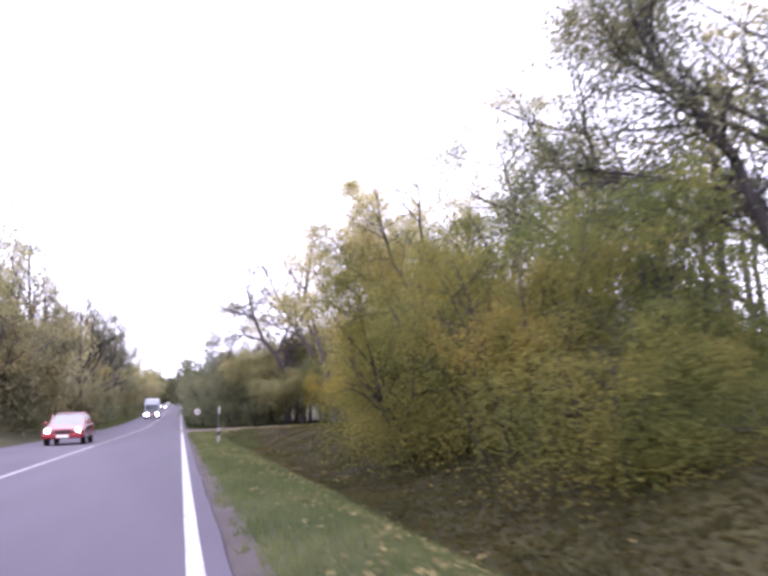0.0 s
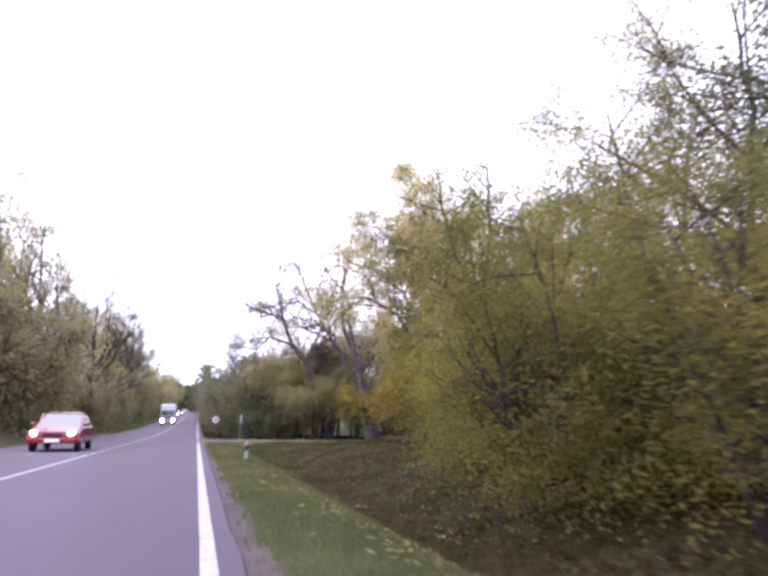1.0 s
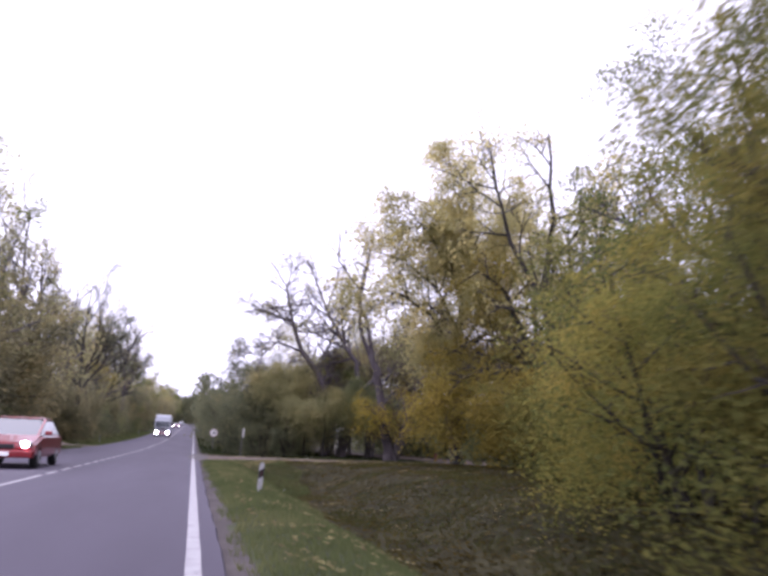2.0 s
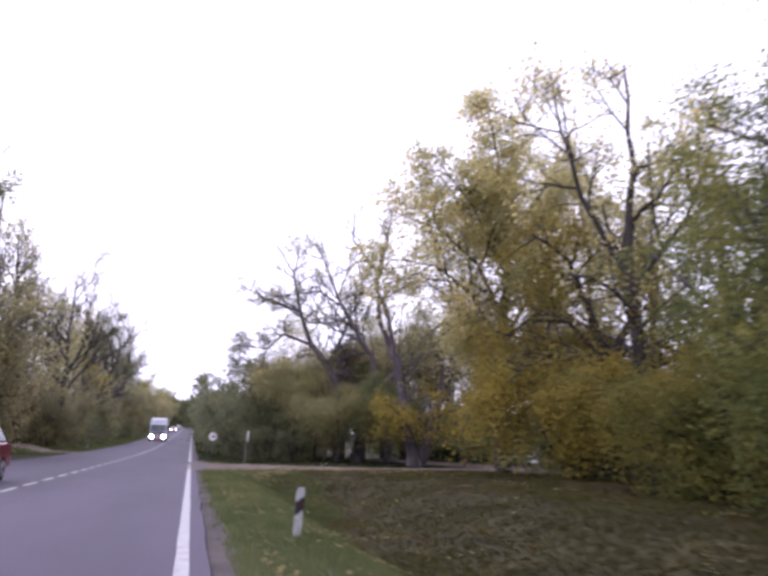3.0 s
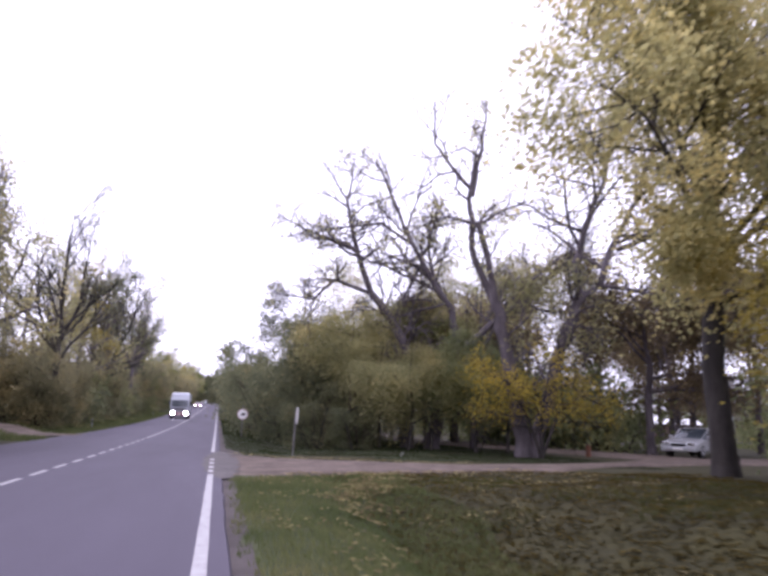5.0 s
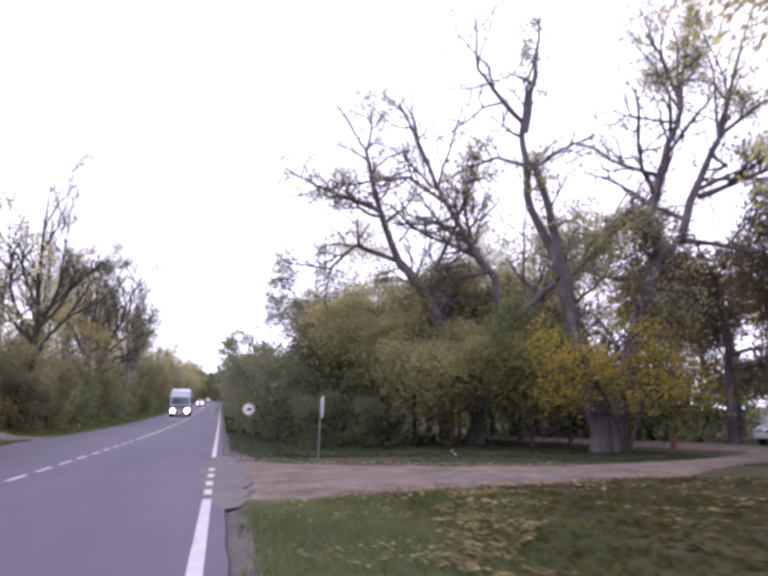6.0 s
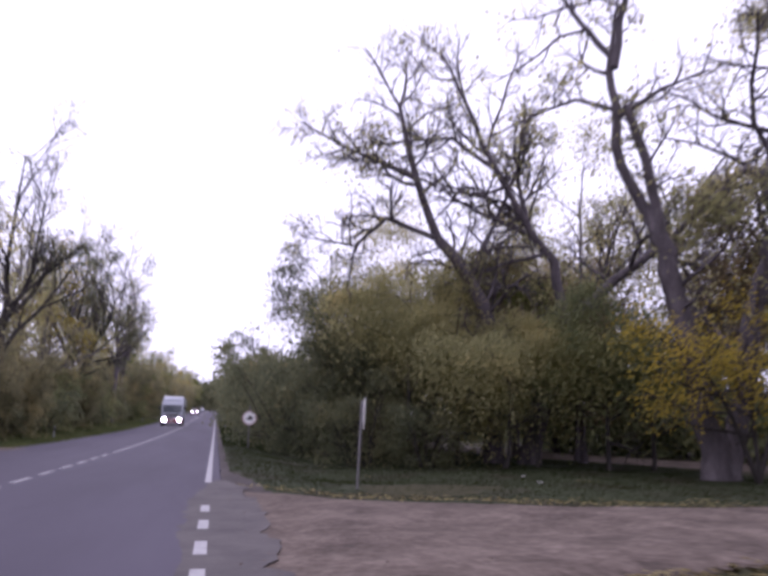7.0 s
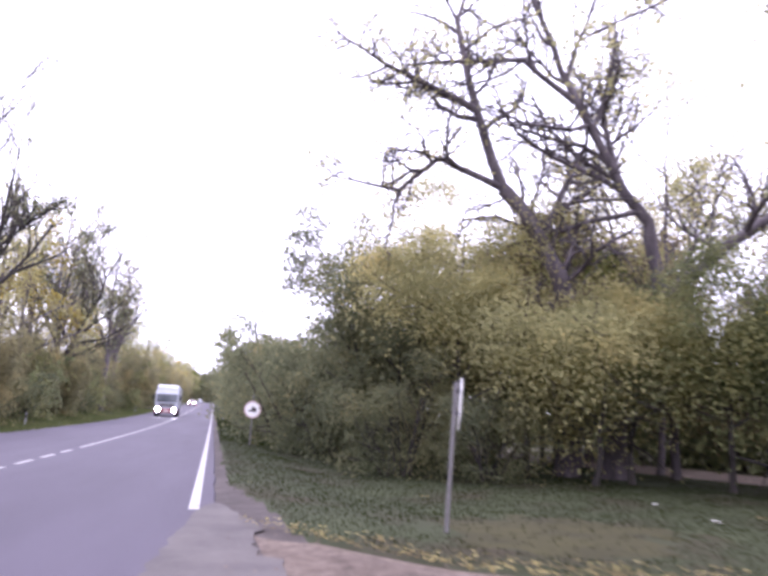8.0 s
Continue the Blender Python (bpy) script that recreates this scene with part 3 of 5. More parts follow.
tree(12.7, 53.0, "tall old tree, thick trunk, leaning twin limbs and drooping leaves", [
    ([(0, 0, 0), (-0.3, 0, 2.4), (-0.95, 0, 4.9), (-1.35, 0, 6.5)], 0.35, 0.25),
    ([(-1.35, 0, 6.5), (-2.2, 0.25, 8.4), (-2.35, 0.1, 10.1), (-2.5, 0, 11.6), (-3.3, 0.1, 12.5), (-4.1, 0.2, 13.5), (-4.1, 0.3, 15.6)], 0.17, 0.03),
    ([(-1.3, -0.1, 6.4), (-1.75, -0.35, 8.4), (-2.2, -0.2, 10.0)], 0.155, 0.12),
    ([(-2.4, 0, 11.2), (-2.0, -0.1, 13.4), (-1.8, -0.2, 15.6)], 0.13, 0.03),
    ([(-2.4, 0.1, 10.0), (-3.4, 0.4, 10.3), (-4.5, 0.6, 9.8), (-6.1, 1.0, 8.9)], 0.075, 0.015),
], dict(LIMB, count=(9, 7, 6)), LEAF_OLIVE, per=1, spread=0.3, size=0.14, seed=11, keep=0.3, low=4, thin=0.007)
tree(10.9, 60.3, "big half-bare tree forking low into two spreading limbs", [
    ([(0, 0, 0), (0.35, -0.3, 2.5), (1.1, -0.8, 4.9)], 0.38, 0.28),
    ([(1.1, -0.8, 4.9), (0.7, -0.8, 7.2), (-0.2, -0.8, 8.4), (-1.6, -0.8, 10.7), (-2.6, -0.8, 12.9), (-3.6, -0.7, 15.0)], 0.21, 0.04),
    ([(1.1, -0.8, 4.9), (3.0, -1.2, 6.6), (4.9, -2.0, 8.2), (6.4, -2.8, 9.8), (8.2, -3.0, 10.3)], 0.2, 0.04),
    ([(-1.5, -0.8, 10.5), (-3.2, -0.8, 11.5), (-5.5, -0.9, 11.0), (-6.8, -1.0, 10.6)], 0.1, 0.02),
    ([(-0.2, -0.8, 8.4), (-0.5, -0.6, 10.4), (0.3, -0.4, 12.6)], 0.11, 0.02),
], LIMB, LEAF_OLIVE, per=1, spread=0.25, size=0.13, seed=12, keep=0.3, low=4, thin=0.007)
tree(9.7, 60.6, "big half-bare tree leaning towards the road, drooping side branches", [
    ([(0, 0, 0), (0, -0.2, 2.6), (-0.3, -0.5, 4.9), (-1.1, -0.6, 6.3), (-2.3, -0.6, 7.8)], 0.33, 0.2),
    ([(-2.3, -0.6, 7.8), (-3.2, -0.6, 10.2), (-3.7, -0.5, 12.8), (-3.5, -0.4, 14.6)], 0.17, 0.03),
    ([(-3.1, -0.6, 10.0), (-4.6, -0.7, 10.5), (-6.0, -0.8, 10.9), (-7.4, -0.8, 11.6)], 0.12, 0.02),
    ([(-2.3, -0.6, 7.8), (-4.2, -0.7, 8.4), (-5.4, -0.8, 7.3), (-7.2, -0.9, 7.4)], 0.11, 0.02),
    ([(-1.1, -0.6, 6.3), (-0.6, -0.5, 7.6), (0.4, -0.4, 9.6), (0.6, -0.3, 11.4)], 0.13, 0.03),
], LIMB, LEAF_OLIVE, per=1, spread=0.2, size=0.12, seed=13, keep=0.12, low=4, thin=0.007)
tree(13.1, 53.1, "tall half-bare tree forking into a narrow V", [
    ([(0, 0, 0), (0.8, 0.1, 2.3), (2.05, 0.4, 5.7), (2.65, 0.4, 7.1)], 0.3, 0.24),
    ([(2.65, 0.4, 7.1), (2.4, 0.4, 8.6), (3.3, 0.6, 10.9), (4.3, 0.7, 13.4), (3.7, 0.7, 15.0), (3.0, 0.7, 16.4)], 0.2, 0.03),
    ([(2.65, 0.4, 7.0), (3.55, 0.4, 7.7), (4.7, 0.6, 10.2), (6.0, 0.8, 12.3), (7.2, 0.9, 15.6), (8.4, 1.0, 18.4)], 0.21, 0.03),
    ([(2.4, 0.4, 8.7), (1.4, 0.1, 8.75), (0.0, -0.1, 7.6), (-0.7, -0.2, 6.9)], 0.12, 0.03),
    ([(4.7, 0.6, 9.6), (6.2, 0.1, 10.2), (7.8, -0.2, 10.9), (9.4, -0.4, 12.4)], 0.13, 0.03),
    ([(4.3, 0.7, 13.4), (5.0, 1.3, 15.4), (5.8, 1.6, 17.6)], 0.11, 0.02),
    ([(6.0, 0.8, 12.3), (7.6, 0.0, 13.6), (9.2, -0.4, 14.2)], 0.1, 0.02),
], dict(LIMB, count=(13, 9, 6)), LEAF_OLIVE, per=2, spread=0.26, size=0.12, seed=14, keep=0.5, low=4, thin=0.009)

tree(14.0, 62.6, "slim half-bare tree with thin olive leaves behind the old trunks", [
    ([(0, 0, 0), (0.2, 0, 3.5), (0.5, 0.1, 7.0), (0.6, 0.2, 10.5), (0.9, 0.2, 12.4)], 0.12, 0.02),
    ([(0.4, 0, 5.0), (1.7, 0.3, 7.6), (2.6, 0.5, 10.6)], 0.1, 0.02),
    ([(0.3, 0, 4.4), (-1.2, 0.3, 7.0), (-1.9, 0.5, 10.2)], 0.1, 0.02),
    ([(0.5, 0.1, 6.6), (2.8, -0.3, 8.0), (4.6, -0.5, 9.0)], 0.08, 0.02),
], dict(L3, first=0.25, count=(10, 7, 5), ratio=(0.5, 0.5, 0.5)), LEAF_OLIVE, per=4, spread=0.4, size=0.12, seed=15, keep=0.7, low=4, thin=0.007)

tree(5.4, 70.6, "slim half-bare tree with fine drooping twigs", [
    ([(0, 0, 0), (-0.1, 0, 3.0), (-0.3, 0, 6.0), (-0.2, 0, 9.6)], 0.12, 0.02),
    ([(-0.1, 0, 4.0), (-1.2, 0, 6.2), (-2.4, 0, 7.4)], 0.06, 0.012),
    ([(-0.2, 0, 4.6), (1.2, 0, 7.0), (2.4, 0, 8.6)], 0.06, 0.012),
    ([(-0.3, 0, 5.6), (-1.4, 0.2, 8.0), (-2.2, 0.2, 9.2)], 0.06, 0.012),
], dict(L3, count=(10, 8, 6), crook=0.2, lift=0.0), LEAF_HEDGE, per=2, spread=0.25, size=0.12, seed=16, keep=0.5, low=3, thin=0.008)

# leafy understorey of the island
UNDER = dict(levels=3, count=(9, 6, 4), first=0.18, angle=(45, 85), ratio=(0.62, 0.5, 0.5), crook=0.16, lift=-0.01)
for k, (x, y, hgt, mat, words) in enumerate((
        (12.1, 57.1, 4.5, LEAF_DARK, "slim young tree with a dark trunk and dark green leaves"),
        (9.0, 57.9, 4.6, LEAF_OLIVE, "young leafy tree with drooping olive branches"),
        (11.0, 64.8, 6.8, LEAF_GREEN, "young leafy tree with a dull green crown"),
        (6.8, 61.4, 6.9, LEAF_OLIVE, "young leafy tree with an olive-yellow crown"),
        (9.5, 69.8, 8.2, LEAF_OLIVE, "young leafy tree with an olive crown"),
        (13.8, 57.3, 3.7, LEAF_DARK, "young leafy tree with a dark green crown"),
        (10.4, 58.6, 4.2, LEAF_DARK, "young leafy tree with a low dark green crown"),
        (7.9, 59.3, 5.2, LEAF_OLIVE, "young leafy tree with a low olive-yellow crown"),
        (5.8, 65.5, 6.6, LEAF_HEDGE, "young leafy tree with a grey-green crown"),
        (12.4, 66.6, 9.4, LEAF_OLIVE, "young leafy tree with a tall thin olive crown"),
        (8.2, 66.4, 9.0, LEAF_OLIVE, "young leafy tree with a tall thin olive crown"),
        (15.4, 70.5, 9.6, LEAF_BROWN, "young leafy tree with a tall brownish crown"))):
    tree(x, y, words, straight(hgt, (0, 0), 0.085, 0.15, k + 70), UNDER, mat, per=40, spread=0.5, size=0.09, seed=70 + k, group="young trees", low=2.5 if x > 8.5 else 1.1, bark=YOUNG_BARK)
tree(13.0, 51.9, "low yellow-leaved shoots growing beside the thick trunk", [
    ([(0, 0, 0), (-0.6, 0, 1.6), (-1.4, 0.1, 3.0), (-2.4, 0.2, 3.5)], 0.07, 0.02),
    ([(0, 0, 0), (0.7, 0, 1.8), (1.9, 0.2, 2.6), (3.0, 0.2, 2.2)], 0.07, 0.02),
    ([(0, 0, 0), (0.1, 0.1, 2.0), (0.6, 0.3, 3.9)], 0.07, 0.02),
], dict(UNDER, levels=2, count=(12, 7)), LEAF_GOLD, per=9, spread=0.26, size=0.09, seed=79, low=1.7, bark=YOUNG_BARK)

# trees along the bank, the yellow ones by the junction
CROWN = dict(L3, first=0.22, count=(10, 7, 5), ratio=(0.5, 0.5, 0.5), angle=(35, 75))
tree(13.2, 41.5, "tall tree with a broad thinning yellow crown", [
    ([(0, 0, 0), (-0.2, 0, 4.4), (0.1, 0, 7.4), (0.4, 0, 10.3), (0.6, -0.2, 13.0), (0.5, -0.3, 16.8)], 0.34, 0.03),
    ([(-0.1, 0, 5.4), (-2.2, -1.8, 7.4), (-4.4, -3.6, 8.0), (-6.7, -5.4, 7.6)], 0.11, 0.015),
    ([(0, 0, 7.0), (-1.6, -1.0, 9.0), (-3.8, -2.2, 10.0), (-6.5, -3.4, 10.2)], 0.11, 0.015),
    ([(0.3, 0, 9.4), (-1.0, -1.2, 11.2), (-2.3, -2.4, 12.8)], 0.1, 0.015),
    ([(0.1, 0, 6.0), (0.4, -2.6, 7.8), (-0.6, -5.0, 8.4)], 0.11, 0.015),
    ([(0.2, 0, 8.0), (1.2, -2.2, 10.2), (1.4, -4.2, 12.0)], 0.1, 0.015),
    ([(0.1, 0, 5.8), (2.4, -0.4, 7.8), (4.8, -0.8, 9.2), (6.2, -1.0, 9.6)], 0.11, 0.015),
    ([(0.2, 0, 7.6), (2.4, -0.4, 10.2), (4.6, -0.6, 13.0)], 0.11, 0.015),
    ([(0.4, 0, 10.0), (2.0, 0.2, 13.0), (3.6, 0.2, 15.4)], 0.1, 0.015),
    ([(0.2, 0, 9.2), (-0.5, -0.9, 11.2), (-1.2, -1.6, 13.8)], 0.1, 0.015),
    ([(0.2, -0.3, 8.6), (-2.0, -1.5, 11.4), (-4.4, -2.8, 13.2)], 0.1, 0.015),
    ([(0.5, -0.1, 11.6), (-0.6, -1.0, 14.2), (-1.4, -1.6, 16.6)], 0.08, 0.015),
    ([(-0.1, 0, 4.8), (-1.4, -1.4, 5.6), (-2.8, -2.4, 5.6)], 0.08, 0.015),
    ([(0, 0, 4.6), (1.8, -1.4, 5.6), (3.4, -2.0, 5.4)], 0.08, 0.015),
], dict(CROWN, count=(11, 8, 5), first=0.15, ratio=(0.31, 0.5, 0.5)), LEAF_YELLOW, per=6, spread=0.42, size=0.13, seed=21, low=5.0, keep=0.68, bark=YOUNG_BARK, trunk_ratio=0.16)
tree(14.7, 35.5, "dark-limbed tree with a low drooping dull yellow crown", [
    ([(0, 0, 0), (-0.1, 0, 1.6), (0.1, 0, 3.0), (0.1, 0, 4.2)], 0.34, 0.26),
    ([(0.1, 0, 4.2), (-0.9, -0.3, 6.2), (-1.8, -0.5, 7.8), (-3.3, -0.6, 8.6)], 0.19, 0.04),
    ([(0.1, 0, 4.2), (1.3, 0.1, 6.2), (2.2, 0.3, 9.0)], 0.18, 0.04),
    ([(0.1, 0, 3.6), (-2.2, -0.7, 4.4), (-4.2, -1.5, 3.6), (-5.7, -2.1, 2.0)], 0.14, 0.02),
    ([(0.0, 0, 3.2), (-1.6, -1.2, 4.2), (-3.2, -1.8, 3.8), (-4.2, -2.2, 2.2)], 0.12, 0.02),
    ([(0.0, 0, 3.4), (-0.8, -2.4, 4.4), (-1.6, -4.0, 3.6), (-2.2, -4.8, 1.8)], 0.12, 0.02),
    ([(0.1, 0, 4.0), (-1.4, 0.2, 5.6), (-3.0, 0.4, 5.6), (-4.6, 0.5, 4.4)], 0.12, 0.02),
    ([(0.1, 0, 3.8), (0.8, 1.6, 5.0), (0.7, 2.8, 4.6), (0.5, 3.5, 3.2)], 0.12, 0.02),
    ([(0.1, 0, 3.4), (2.2, -1.6, 4.4), (4.0, -2.4, 3.6)], 0.12, 0.02),
    ([(0.1, 0, 3.6), (2.6, 1.0, 4.8), (4.6, 1.6, 4.2)], 0.12, 0.02),
    ([(-1.6, -1.2, 4.2), (-2.8, -2.8, 3.0), (-3.6, -3.6, 1.4)], 0.07, 0.015),
], dict(L3, first=0.28, count=(10, 7, 5), ratio=(0.42, 0.5, 0.5), angle=(35, 80), lift=0.0), LEAF_AMBER, per=13, spread=0.34, size=0.105, seed=28, low=0.9, keep=0.6, bark=YOUNG_BARK, trunk_ratio=0.6, top=(3.7, 0.3))
tree(13.6, 32.0, "tall tree with a bare top and yellow-green leaves", [
    ([(0, 0, 0), (0, 0, 4.0), (-0.3, 0, 7.0), (0.1, 0, 10.4), (0, 0, 14.2)], 0.28, 0.04),
    ([(-0.2, 0, 6.0), (1.6, -0.6, 8.4), (2.8, -0.9, 11.4)], 0.12, 0.03),
    ([(-0.2, 0, 6.4), (-1.6, 0.4, 9.2), (-2.2, 0.6, 11.6), (-2.4, 0.9, 14.0)], 0.12, 0.025),
], CROWN, LEAF_YELLOW, per=5, spread=0.4, size=0.14, seed=22, low=5.5, keep=0.32, bark=YOUNG_BARK, trunk_ratio=0.25)
tree(14.3, 21.8, "leafy dark green roadside tree", straight(12.6, (0.0, 0), 0.22, 0.3, 3), dict(L3, first=0.2, ratio=(0.5, 0.48, 0.5)), LEAF_GREEN, per=18, spread=0.38, size=0.1, seed=23)
tree(15.0, 16.2, "slim green tree with an airy ragged top", straight(13.6, (-0.02, 0), 0.2, 0.3, 4), dict(L3, first=0.22, count=(12, 8, 5), ratio=(0.56, 0.5, 0.5)), LEAF_OLIVE, per=12, spread=0.42, size=0.1, seed=24, keep=0.85, bark=YOUNG_BARK)
tree(15.5, 7.5, "tall thinning tree with a leaning limb", [
    ([(0, 0, 0), (-0.4, 0.1, 3.4), (-1.5, 0.5, 7.1), (-3.0, 1.5, 10.4), (-3.6, 2.0, 14.0)], 0.26, 0.03),
    ([(-0.4, 0.1, 3.4), (0.6, 0.4, 8.0), (0.9, 0.8, 15.0)], 0.18, 0.03),
    ([(-1.2, 0.4, 6.2), (-3.2, 2.8, 7.4), (-4.4, 5.2, 8.4)], 0.1, 0.02),
    ([(-2.2, 0.9, 8.6), (-2.2, 2.6, 11.0), (-2.6, 4.4, 13.4)], 0.1, 0.02),
    ([(-0.6, 0.2, 4.6), (-1.0, 3.0, 6.4), (-1.6, 6.0, 8.0)], 0.1, 0.02),
    ([(0.4, 0.4, 7.4), (-0.6, 3.2, 10.0), (-1.0, 5.6, 12.4)], 0.1, 0.02),
], dict(L3, first=0.25, count=(11, 8, 5), ratio=(0.48, 0.5, 0.5)), LEAF_HEDGE, per=8, spread=0.42, size=0.11, seed=25, keep=0.45, low=4.0, bark=YOUNG_BARK, trunk_ratio=0.3)
tree(19.5, 3.0, "tall leafy tree at the edge of the wood", straight(15, (0, 0), 0.28, 0.4, 6), dict(L3, first=0.2), LEAF_GREEN, per=12, spread=0.42, size=0.115, seed=26, low=4.0)
tree(13.5, 26.8, "leafy green tree with yellow tips", straight(8.6, (0.03, 0), 0.2, 0.3, 7), dict(L3, first=0.18, ratio=(0.52, 0.48, 0.5)), LEAF_GREEN, per=16, spread=0.38, size=0.1, seed=27)

# bushes along the bank
bush(6.2, 3.0, "low yellow-green bush on the leafy bank", 2.6, 2.2, LEAF_MIXED, 34, 0.055, 31, 9, 0.28)
bush(6.5, 6.8, "dense yellow-green bush leaning over the ditch", 5.0, 3.0, LEAF_MIXED, 46, 0.056, 32, 11, 0.3)
bush(6.0, 11.2, "dense green bush leaning over the ditch", 5.2, 3.0, LEAF_MIXED, 46, 0.056, 33, 11, 0.3)
bush(7.5, 15.8, "dense green roadside bush with yellow leaves", 6.0, 2.9, LEAF_BRIGHT, 50, 0.054, 34, 11, 0.32)
bush(10.2, 20.6, "tall dark green bush at the wood's edge", 7.2, 3.0, LEAF_GREEN, 28, 0.085, 35, 11, 0.34)
bush(11.8, 26.0, "yellow-green bush above the leaf bank", 4.6, 2.8, LEAF_MIXED, 30, 0.085, 36, 11, 0.34)
bush(10.0, 7.4, "dense green bush behind the ditch", 7.0, 3.2, LEAF_GREEN, 24, 0.095, 39, 10, 0.34)
bush(9.6, 13.0, "tall yellow-green bush at the wood's edge", 7.6, 3.2, LEAF_BRIGHT, 24, 0.095, 40, 10, 0.34)

# wood edge behind: prototypes, then copies
oak = tree(24.0, 40.0, "leafy woodland tree with a full dull green crown", straight(15, (0, 0), 0.28, 0.4, 8), dict(L3, first=0.16, count=(7, 5, 3)), LEAF_GREEN, per=9, spread=0.55, size=0.22, seed=41, group="woodland trees")
ash = tree(27.0, 50.0, "woodland tree with thinning brown-green leaves", straight(16, (0.02, 0), 0.26, 0.5, 9), dict(L3, first=0.2, count=(7, 5, 3)), LEAF_OLIVE, per=8, spread=0.55, size=0.22, seed=42, group="woodland trees")
gold = tree(-13.0, 96.0, "woodland tree with yellowing leaves", straight(12, (0, 0), 0.24, 0.4, 10), dict(L3, first=0.16, count=(7, 5, 3)), LEAF_AMBER, per=8, spread=0.55, size=0.2, seed=43, group="woodland trees")
bare = tree(-14.0, 108.0, "tall nearly bare woodland tree with upright twigs", [
    ([(0, 0, 0), (0.1, 0, 5), (-0.2, 0, 10), (0, 0, 17.5)], 0.3, 0.04),
    ([(0, 0, 5), (1.2, 0, 9), (1.6, 0.2, 15)], 0.14, 0.03),
    ([(0, 0, 6), (-1.4, 0, 9), (-2.0, 0.2, 14)], 0.14, 0.03),
], dict(L3, first=0.3, count=(11, 7, 4), angle=(20, 50), lift=0.09), LEAF_OLIVE, per=2, spread=0.3, size=0.16, seed=44, group="woodland trees", keep=0.4, thin=0.018)
shrub = bush(5.6, 66.5, "dense dull green hedge bush at the road's edge", 7.4, 3.4, LEAF_HEDGE, 18, 0.16, 45, 8, 0.45, "hedge bushes", (6, 4))
farshrub = bush(5.4, 108.0, "dense dull green hedge bush far along the road", 7.4, 3.4, LEAF_HEDGE, 13, 0.26, 51, 6, 0.5, "hedge bushes", (4, 3))
darkshrub = bush(16.0, 38.0, "dark green shady bush", 5.0, 3.0, LEAF_DARK, 12, 0.24, 46, 5, 0.5, "hedge bushes", (5, 3))
weed = bush(-10.6, 84.0, "low olive undergrowth bush", 3.4, 2.8, LEAF_HEDGE, 9, 0.2, 47, 6, 0.4, "undergrowth bushes", (5, 4))

shade = tree(26.5, 60.5, "low-crowned woodland tree with dense brownish leaves", straight(8.6, (0, 0), 0.22, 0.3, 15), dict(L3, first=0.32, angle=(45, 85), ratio=(0.55, 0.5, 0.5)), LEAF_BROWN, per=12, spread=0.45, size=0.15, seed=48, group="woodland trees", low=2.6)
rng = random.Random(5)


def clear_view(x, y):
    """Open strip between the junction and the shed."""
    return x > 21 and abs((y - 63.8) * 0.78 - (x - 25) * 0.98) < 4.2 and x < 47


# hedge past the junction on the right
for x, y, s, t in ((4.7, 69.6, 0.78, 1.0), (4.6, 73.5, 0.95, 1.1), (4.4, 81, 1.0, 1.15), (4.4, 89, 1.1, 1.15), (8.6, 68, 1.05, 1.1), (9.4, 76, 1.1, 1.2), (9.2, 86, 1.2, 1.2), (4.6, 98, 1.25, 1.1), (8.0, 72, 0.9, 1.0), (5.0, 60.8, 0.5, 1.0), (6.6, 58.8, 0.46, 0.9)):
    again(shrub, x, y, rng.uniform(0, 360), s, t)
for y in range(117, 330, 10):
    again(farshrub, 5.0 + rng.uniform(-0.6, 0.6), y + rng.uniform(-2, 2), rng.uniform(0, 360), rng.uniform(1.35, 1.6), rng.uniform(0.98, 1.15))
for y in range(80, 330, 13):
    again((oak, ash)[y % 2], 11.5 + rng.uniform(-1.5, 2.5), y + rng.uniform(-3, 3), rng.uniform(0, 360), rng.uniform(0.48, 0.6) + 0.0006 * (y - 80))
# dark wood behind the tracks on the right
for x, y in ((24, 62), (22.5, 70), (23, 80), (21, 90), (30, 66), (29, 76), (32, 57), (35, 48), (30, 86), (27, 42), (33, 38), (38, 58), (40, 70), (25, 96), (50, 104), (55, 100), (58, 92), (46, 104), (52, 82), (60, 106)):
    if clear_view(x, y):
        continue
    again(darkshrub, x + rng.uniform(-1, 1), y + rng.uniform(-1, 1), rng.uniform(0, 360), rng.uniform(1.0, 1.35), rng.uniform(1.0, 1.3))
for x, y in ((26, 66), (25, 76), (24, 86), (31, 72), (33, 62), (36, 52), (22, 98), (30, 92), (36, 82), (42, 64), (22, 32), (19, 24), (20, 15), (21, 6), (26, 20), (28, 30), (27, 10), (34, 26), (17, 45.5 - 9), (23, -4), (18, 41), (48, 108), (56, 104), (62, 96), (50, 78), (44, 92), (58, 86)):
    if clear_view(x, y):
        continue
    again((oak, ash)[int(x + y) % 2], x + rng.uniform(-1, 1), y + rng.uniform(-1, 1), rng.uniform(0, 360), rng.uniform(0.8, 1.05))
for x, y, k in ((17.6, 10.8, 0.62), (18.6, 14.6, 0.66), (17.2, 5.6, 0.6), (20.5, 9.0, 0.7), (18.5, 19.0, 0.6)):
    again(oak, x, y, rng.uniform(0, 360), k)
